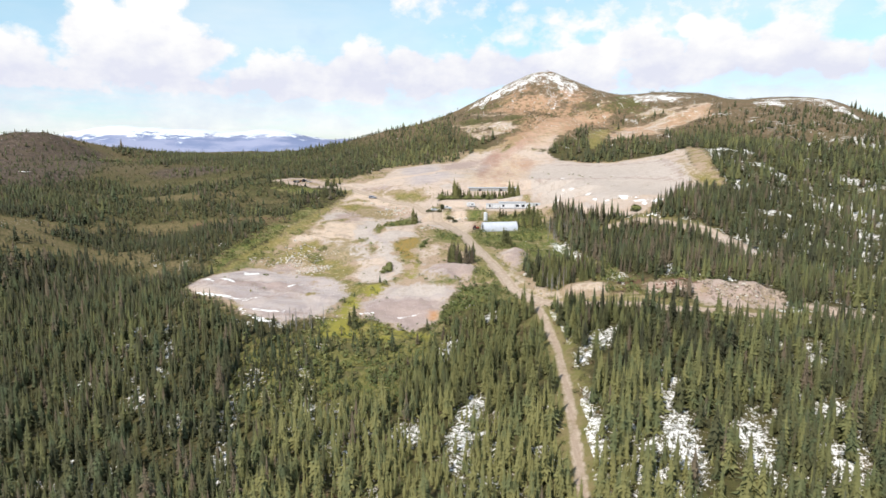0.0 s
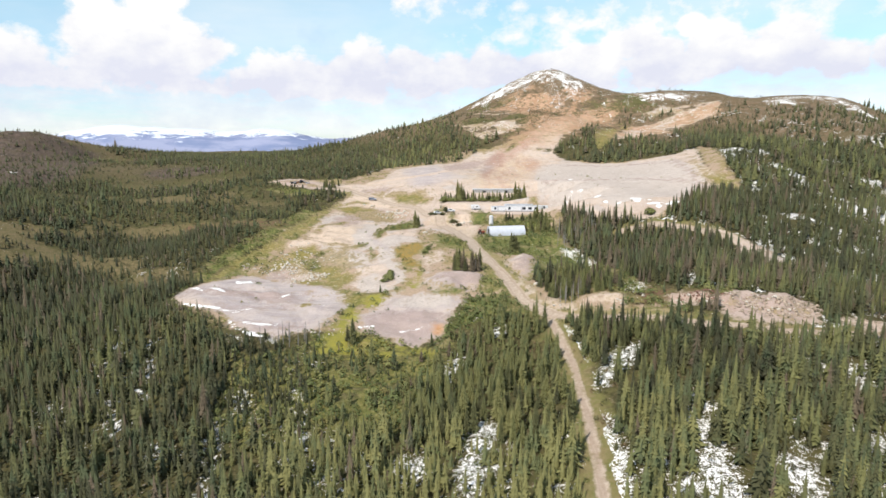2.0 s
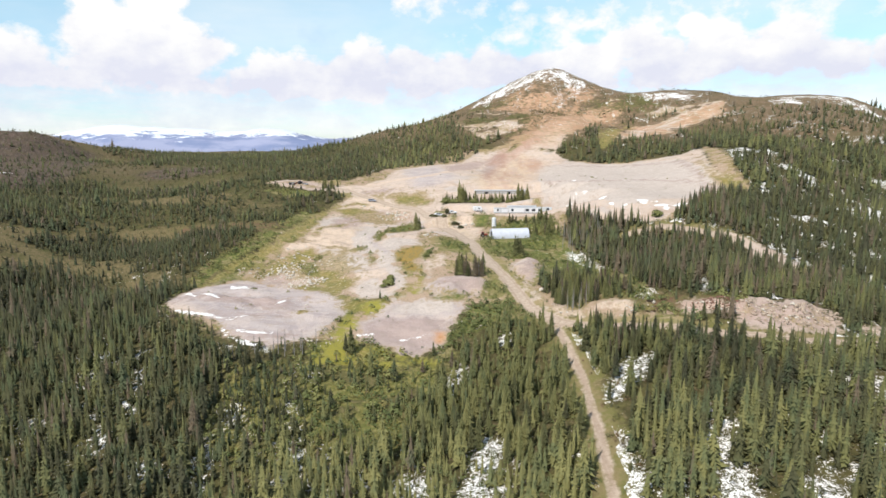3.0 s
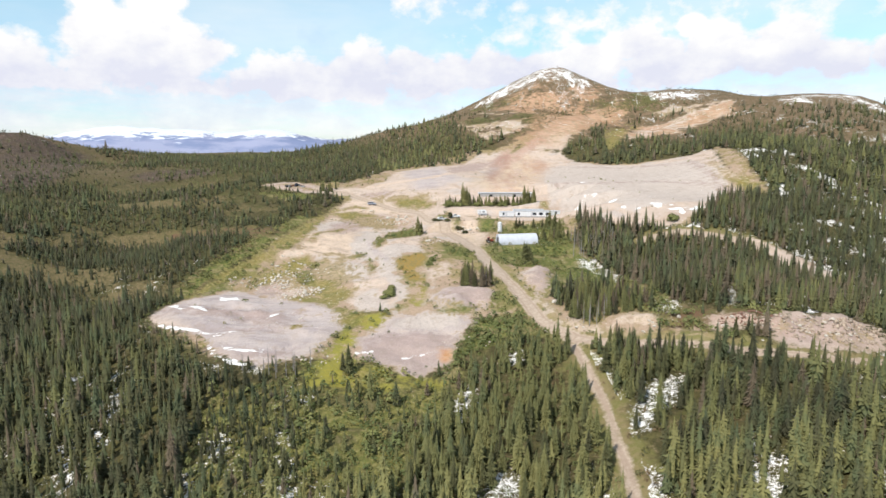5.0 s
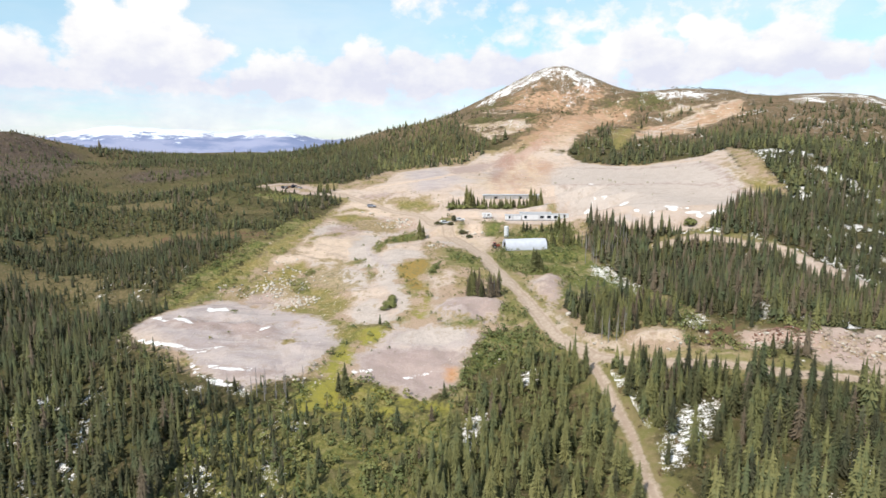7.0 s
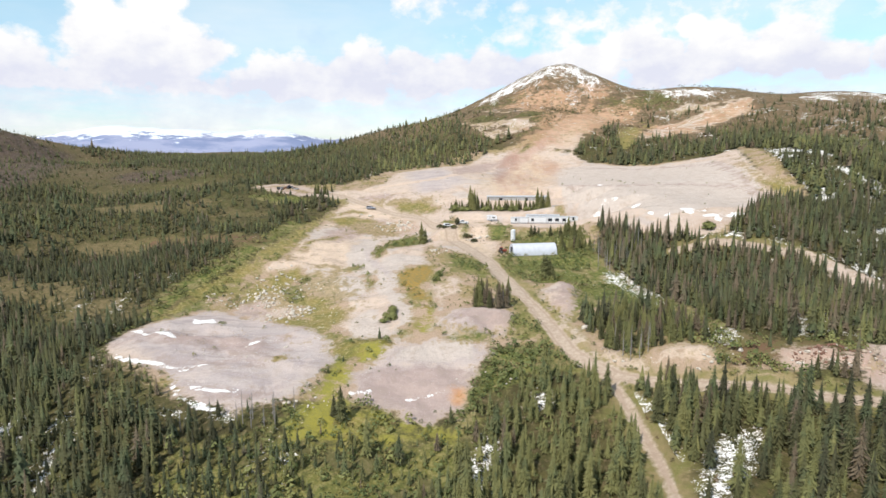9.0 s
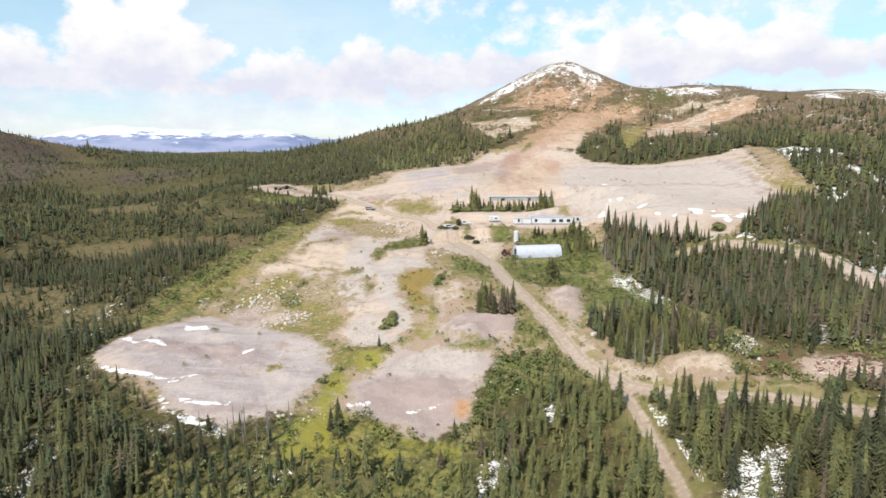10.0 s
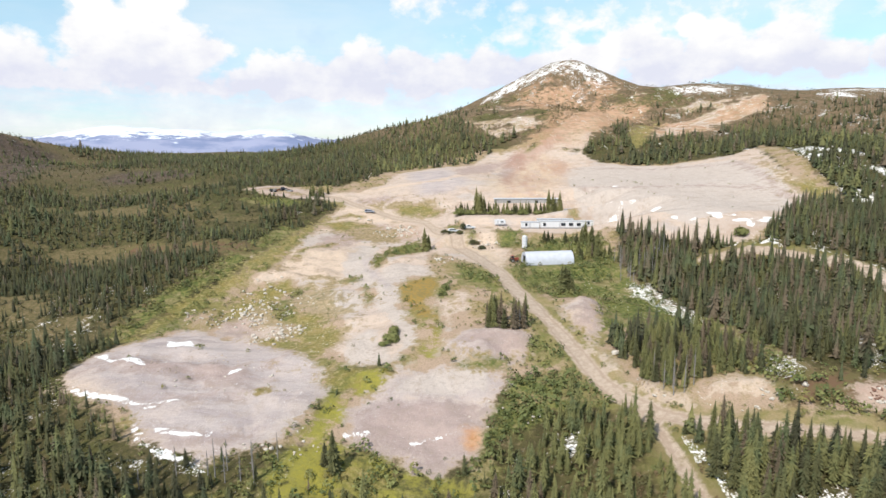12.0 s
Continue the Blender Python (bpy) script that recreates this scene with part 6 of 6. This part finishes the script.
def pickup(x, y, turn, paint, label):
    c = thing("pickup_truck", x, y, turn, label, "vehicle", "parked vehicles", 0.02)
    part("body", prism([(-2.7, 0.5), (2.6, 0.5), (2.75, 0.75), (2.7, 1.1), (1.3, 1.22), (-2.7, 1.22)], 1.9, 0.06), paint, c)
    part("cab", prism([(-0.9, 1.2), (1.25, 1.2), (0.6, 1.85), (-0.75, 1.88)], 1.7, 0.06), paint, c)
    part("windscreen", prism([(1.12, 1.26), (1.22, 1.26), (0.66, 1.8), (0.56, 1.8)], 1.5, 0.01), M_GLASS, c)
    for side in (-1, 1):
        bm = prism([(-0.7, 1.27), (0.95, 1.27), (0.5, 1.76), (-0.6, 1.78)], 0.03, 0.0)
        bmesh.ops.translate(bm, vec=(0, side * 0.86, 0), verts=bm.verts)
        part("side_window", bm, M_GLASS, c)
        part("bed_side", box(1.75, 0.08, 0.32, -1.8, side * 0.9, 1.2), paint, c)
        part("headlight", box(0.06, 0.32, 0.18, 2.72, side * 0.68, 0.85, 0.02), M_LAMP, c)
        part("tail_light", box(0.05, 0.14, 0.3, -2.72, side * 0.85, 0.85, 0.02), M_RED, c)
    part("tailgate", box(0.08, 1.8, 0.32, -2.66, 0, 1.2), paint, c)
    part("front_bumper", box(0.18, 1.85, 0.2, 2.78, 0, 0.48), M_CHROME, c)
    part("rear_bumper", box(0.16, 1.8, 0.18, -2.78, 0, 0.48), M_CHROME, c)
    wheels(c, [(1.75, -0.85), (1.75, 0.85), (-1.65, -0.85), (-1.65, 0.85)], 0.4, 0.26)


def estate_car(x, y, turn, paint, label):
    c = thing("estate_car", x, y, turn, label, "vehicle", "parked vehicles", 0.02)
    part("body", prism([(-2.3, 0.45), (2.25, 0.45), (2.35, 0.75), (2.2, 1.0), (1.1, 1.08), (-2.35, 1.1)], 1.8, 0.07), paint, c)
    part("cab", prism([(-2.3, 1.06), (1.05, 1.06), (0.35, 1.66), (-2.0, 1.7)], 1.62, 0.08), paint, c)
    part("windscreen", prism([(0.92, 1.12), (1.02, 1.12), (0.42, 1.6), (0.32, 1.6)], 1.45, 0.01), M_GLASS, c)
    for side in (-1, 1):
        bm = prism([(-2.0, 1.13), (0.75, 1.13), (0.25, 1.58), (-1.85, 1.6)], 0.03, 0.0)
        bmesh.ops.translate(bm, vec=(0, side * 0.82, 0), verts=bm.verts)
        part("side_window", bm, M_GLASS, c)
        part("headlight", box(0.06, 0.34, 0.16, 2.3, side * 0.62, 0.72, 0.02), M_LAMP, c)
    part("front_bumper", box(0.16, 1.75, 0.2, 2.34, 0, 0.42), M_CHROME, c)
    wheels(c, [(1.45, -0.82), (1.45, 0.82), (-1.4, -0.82), (-1.4, 0.82)], 0.36, 0.24)


def camper(x, y, turn):
    c = thing("camper_trailer", x, y, turn, "small white camper trailer parked on gravel", "trailer", "", 0.02)
    part("body", prism([(-2.3, 0.55), (2.2, 0.55), (2.4, 1.2), (2.2, 2.6), (1.9, 2.8), (-2.1, 2.8), (-2.35, 2.5)], 2.3, 0.1), M_WHITE, c)
    part("stripe", box(4.4, 2.34, 0.32, 0, 0, 0.75, 0.02), M_GREYWALL, c, "grey lower panel")
    win = part("window", box(1.3, 0.06, 0.7, 0.7, -1.16, 1.55, 0.02), M_WHITE, c)
    part("pane", box(1.15, 0.05, 0.56, 0.7, -1.19, 1.62, 0.01), M_GLASS, win)
    part("door", box(0.75, 0.06, 1.85, -1.1, -1.16, 0.68, 0.02), M_ROOF, c)
    part("drawbar", box(1.3, 0.12, 0.12, 2.9, 0, 0.45), M_RUST, c)
    wheels(c, [(-0.2, -1.05), (-0.2, 1.05)], 0.36, 0.22)


def upright_tank(x, y):
    c = thing("storage_tank", x, y, 0, "tall white upright tank beside the shelter", "tank", "", 0.1)
    part("shell", rod(1.0, 4.6, 0, 0, 2.35, "Z", 24), M_WHITE, c)
    part("dome", rod(1.0, 0.35, 0, 0, 4.82, "Z", 24, 0.3), M_WHITE, c)
    for z in (0.6, 1.7, 2.8, 3.9):
        part("band", rod(1.03, 0.08, 0, 0, z, "Z", 24), M_ROOF, c)
    part("base_plate", rod(1.15, 0.2, 0, 0, 0.08, "Z", 24), M_GREYWALL, c)


def red_tractor(x, y, turn):
    c = thing("tractor", x, y, turn, "faded red tractor parked before the shelter", "vehicle", "", 0.02)
    part("hood", box(1.7, 0.85, 0.75, 0.75, 0, 0.85, 0.08), M_RED, c)
    part("cab", prism([(-1.2, 0.9), (-0.1, 0.9), (-0.2, 2.3), (-1.1, 2.3)], 1.3, 0.06), M_GLASS, c, "dark glazed cab")
    part("roof", box(1.3, 1.5, 0.14, -0.65, 0, 2.3, 0.05), M_RED, c)
    part("chassis", box(2.9, 0.6, 0.4, 0.1, 0, 0.55, 0.05), M_RUST, c)
    part("exhaust", rod(0.05, 0.9, 1.1, 0.25, 2.0), M_RUST, c)
    for side in (-1, 1):
        part("fender", box(1.3, 0.35, 0.12, -0.75, side * 0.8, 1.42, 0.05), M_RED, c)
    wheels(c, [(-0.75, -0.85), (-0.75, 0.85)], 0.72, 0.4)
    wheels(c, [(1.25, -0.7), (1.25, 0.7)], 0.42, 0.28)


def long_shed(x, y, turn, length):
    level = max(float(surface(x + length * k / 4, y - 2.6)) for k in range(5)) - 0.6
    c = thing("mill_shed", x, y, turn, "long low grey concrete shed behind the trees", "shed", "", 0.3, level)
    part("wall", box(length, 5.0, 2.7, length / 2, 0, 0, 0.04), M_CONCRETE, c)
    part("roof", box(length + 0.6, 5.6, 0.25, length / 2, 0, 2.7, 0.06), M_ROOF, c)
    for k in range(9):
        part("pilaster", box(0.35, 0.2, 2.6, 0.4 + (length - 0.8) * k / 8, -2.58, 0, 0.03), M_CONCRETE, c)
    for k in range(2):
        part("doorway", box(1.6, 0.08, 2.0, 7.0 + k * 13.0, -2.53, 0.1, 0.02), M_DARK, c, "dark shuttered doorway")


def container(x, y, turn, label, paint):
    c = thing("shipping_container", x, y, turn, label, "container", "", 0.05)
    part("body", box(6.1, 2.44, 2.5, 0, 0, 0.1, 0.05), paint, c)
    for k in range(22):
        part("corrugation", box(0.12, 0.05, 2.2, -2.85 + k * 0.27, -1.235, 0.25, 0.015), paint, c)
    for sx in (-1, 1):
        for sy in (-1, 1):
            part("corner_post", box(0.16, 0.16, 2.6, sx * 2.98, sy * 1.16, 0.07, 0.02), paint, c)


def scrap_heap(x, y):
    rng = random.Random(3)
    c = thing("scrap_heap", x, y, 0, "heap of dark scrap metal and broken timber", "scrap", "", 0.1)
    for k in range(22):
        a = rng.random() * 6.28
        r = rng.random()
        px, py = 7.0 * r * math.cos(a), 2.6 * r * math.sin(a)
        sx, sy, sz = rng.uniform(0.8, 3.4), rng.uniform(0.4, 1.6), rng.uniform(0.15, 1.0)
        gz = float(surface(x + px, y + py)) - float(surface(x, y))
        part(("panel", "beam", "crate", "sheet")[k % 4], box(sx, sy, sz, px, py, gz + max(0, 0.9 * (1 - r)) * rng.random(), 0.03, rng.random() * 3.14, rng.uniform(-0.4, 0.4)),
             (M_RUST, M_DARK, M_GREYWALL, M_BLUE, M_DEAD)[k % 5], c)


def boulder_mesh(seed, fine=2):
    rng = random.Random(seed)
    bm = bmesh.new()
    bmesh.ops.create_icosphere(bm, subdivisions=fine, radius=0.5)
    off = Vector((rng.random() * 9, rng.random() * 9, rng.random() * 9))
    for v in bm.verts:
        v.co *= 1 + 0.55 * noise.noise(v.co * 2.2 + off)
        v.co.z *= 0.72
    me = bpy.data.meshes.new("boulder")
    bm.to_mesh(me)
    bm.free()
    me.materials.append(M_ROCK)
    return me


ROCKS = [boulder_mesh(k) for k in range(6)]
CHIPS = [boulder_mesh(k, 1) for k in range(20, 25)]


def boulders(x, y, rx, ry, count, low, high, seed):
    rng = random.Random(seed)
    for _ in range(count):
        a, r = rng.random() * 6.283, math.sqrt(rng.random())
        px, py = x + rx * r * math.cos(a), y + ry * r * math.sin(a)
        s = low + (high - low) * rng.random() ** 2
        if cover("road", np.array([px]), np.array([py]))[0] > -s:
            continue
        ob = new("boulder", ROCKS[rng.randrange(6)])
        ob.matrix_world = Matrix.Translation((px, py, float(surface(px, py)) + 0.18 * s)) @ Matrix.Rotation(rng.random() * 6.28, 4, "Z") @ Matrix.Diagonal((s * rng.uniform(0.8, 1.3), s, s * rng.uniform(0.7, 1.1), 1))
        tagged(ob, "pale angular quarry boulder on the ground", "boulder", "quarry boulders")


def rubble(x, y, rx, ry, count, low, high, seed, label, material):
    """Broken rock lying close together, as one mesh."""
    rng = random.Random(seed)
    verts, faces = [], []
    shapes = [([tuple(v.co) for v in me.vertices], [tuple(p.vertices) for p in me.polygons]) for me in CHIPS]
    spots = []
    for _ in range(count):
        a, r = rng.random() * 6.283, math.sqrt(rng.random())
        spots.append((x + rx * r * math.cos(a), y + ry * r * math.sin(a)))
    levels = surface(np.array([p[0] for p in spots]), np.array([p[1] for p in spots]))
    lane = cover("road", np.array([p[0] for p in spots]), np.array([p[1] for p in spots]))
    for (px, py), pz, on in zip(spots, levels, lane):
        if on > -0.6:
            continue
        s = low + (high - low) * rng.random() ** 2
        m = Matrix.Translation((px, py, pz + 0.12 * s)) @ Matrix.Rotation(rng.random() * 6.28, 4, "Z") @ Matrix.Rotation(rng.uniform(-0.5, 0.5), 4, "X") @ Matrix.Scale(s, 4)
        v, f = shapes[rng.randrange(len(shapes))]
        base = len(verts)
        verts += [tuple(m @ Vector(c)) for c in v]
        faces += [tuple(i + base for i in q) for q in f]
    tagged(new("rubble", mesh_of("rubble", verts, faces, material)), label, "rubble", kind="stuff")


fabric_shelter()
office_trailer(23.6, 343.0, -3, 7.6, 2.7, [(2.2, 0.9)], "plain white office trailer on the terrace")
office_trailer(31.6, 342.7, -3, 17.6, 3.1, [(1.8, 1.2), (9.6, 1.8), (12.8, 1.8), (16.0, 1.6)], "long white office trailer with dark windows")
office_trailer(31.5, 350.5, -3, 15.5, 3.0, [(3.0, 1.0)], "white office trailer standing behind another")
office_trailer(50.2, 346.5, -3, 4.6, 2.5, [(2.5, 0.9)], "short white site trailer by the trees")
camper(15.5, 350.8, 4)
upright_tank(21.5, 314.6)
red_tractor(15.6, 297.0, 10)
pickup(1.4, 341.5, 8, M_WHITE, "white pickup truck parked on the terrace")
estate_car(-5.0, 334.5, 20, M_WHITE, "pale old estate car among the scrap")
estate_car(-44.4, 378.0, -8, M_SILVER, "silver-blue estate car with dark windows on gravel")
boulders(-4, 331, 4, 3, 12, 0.4, 1.0, 46)
long_shed(15.5, 383.0, -3, 31.0)
container(49.5, 366.0, -5, "grey shipping container below the tailings", M_GREYWALL)
scrap_heap(-94.0, 410.3)

boulders(-62, 262, 9, 9, 60, 0.35, 1.2, 31)
boulders(-54, 246, 8, 8, 34, 0.4, 1.3, 32)
boulders(-66, 276, 7, 8, 20, 0.4, 1.2, 33)
boulders(-28, 358, 8, 3, 24, 0.6, 2.0, 34)
boulders(-44, 370, 5, 2, 8, 0.6, 1.6, 35)
boulders(8, 322, 6, 6, 20, 0.5, 1.6, 36)
boulders(-10, 300, 4, 8, 12, 0.5, 1.4, 37)
boulders(52, 193, 8, 3, 12, 0.4, 1.2, 38)
boulders(34, 206, 3, 7, 9, 0.3, 0.9, 39)
boulders(92, 182, 12, 5, 22, 0.4, 1.5, 40)
boulders(-62, 212, 16, 12, 26, 0.25, 0.7, 42)
boulders(-40, 190, 9, 3, 16, 0.3, 0.9, 43)
boulders(2, 197, 10, 8, 14, 0.25, 0.6, 44)
boulders(80, 187, 15, 4, 26, 0.4, 1.3, 45)
boulders(29.8, 217.9, 0.1, 0.1, 1, 1.8, 2.0, 41)
rubble(93, 183, 16, 6, 420, 0.3, 1.3, 51, "sandy broken rock heaped beside the side road", M_SPOIL)
rubble(75, 188, 8, 3, 150, 0.25, 0.9, 52, "red-brown broken rock on a bank", M_REDSPOIL)
rubble(33, 203, 3, 7, 90, 0.2, 0.7, 53, "sandy stones on the road bank", M_SPOIL)
rubble(118, 178, 12, 4, 160, 0.3, 1.0, 54, "sandy broken rock beside the side road", M_SPOIL)
rubble(-61, 262, 13, 15, 80, 0.35, 1.3, 55, "pale quarry stones strewn over rough grass", M_ROCK)
rubble(-54, 243, 9, 7, 45, 0.35, 1.3, 56, "pale quarry stones strewn above the pad", M_ROCK)
rubble(-70, 222, 16, 8, 130, 0.15, 0.5, 57, "grey stones lying on the tailings pad", M_SPOIL)
rubble(-75, 256, 10, 7, 60, 0.35, 1.2, 58, "pale quarry stones at the pad's edge", M_ROCK)
rubble(-30, 352, 10, 5, 70, 0.4, 1.3, 59, "pale rocks beside the road", M_ROCK)
rubble(4, 322, 8, 9, 80, 0.3, 1.0, 60, "sandy stones beside the road", M_SPOIL)
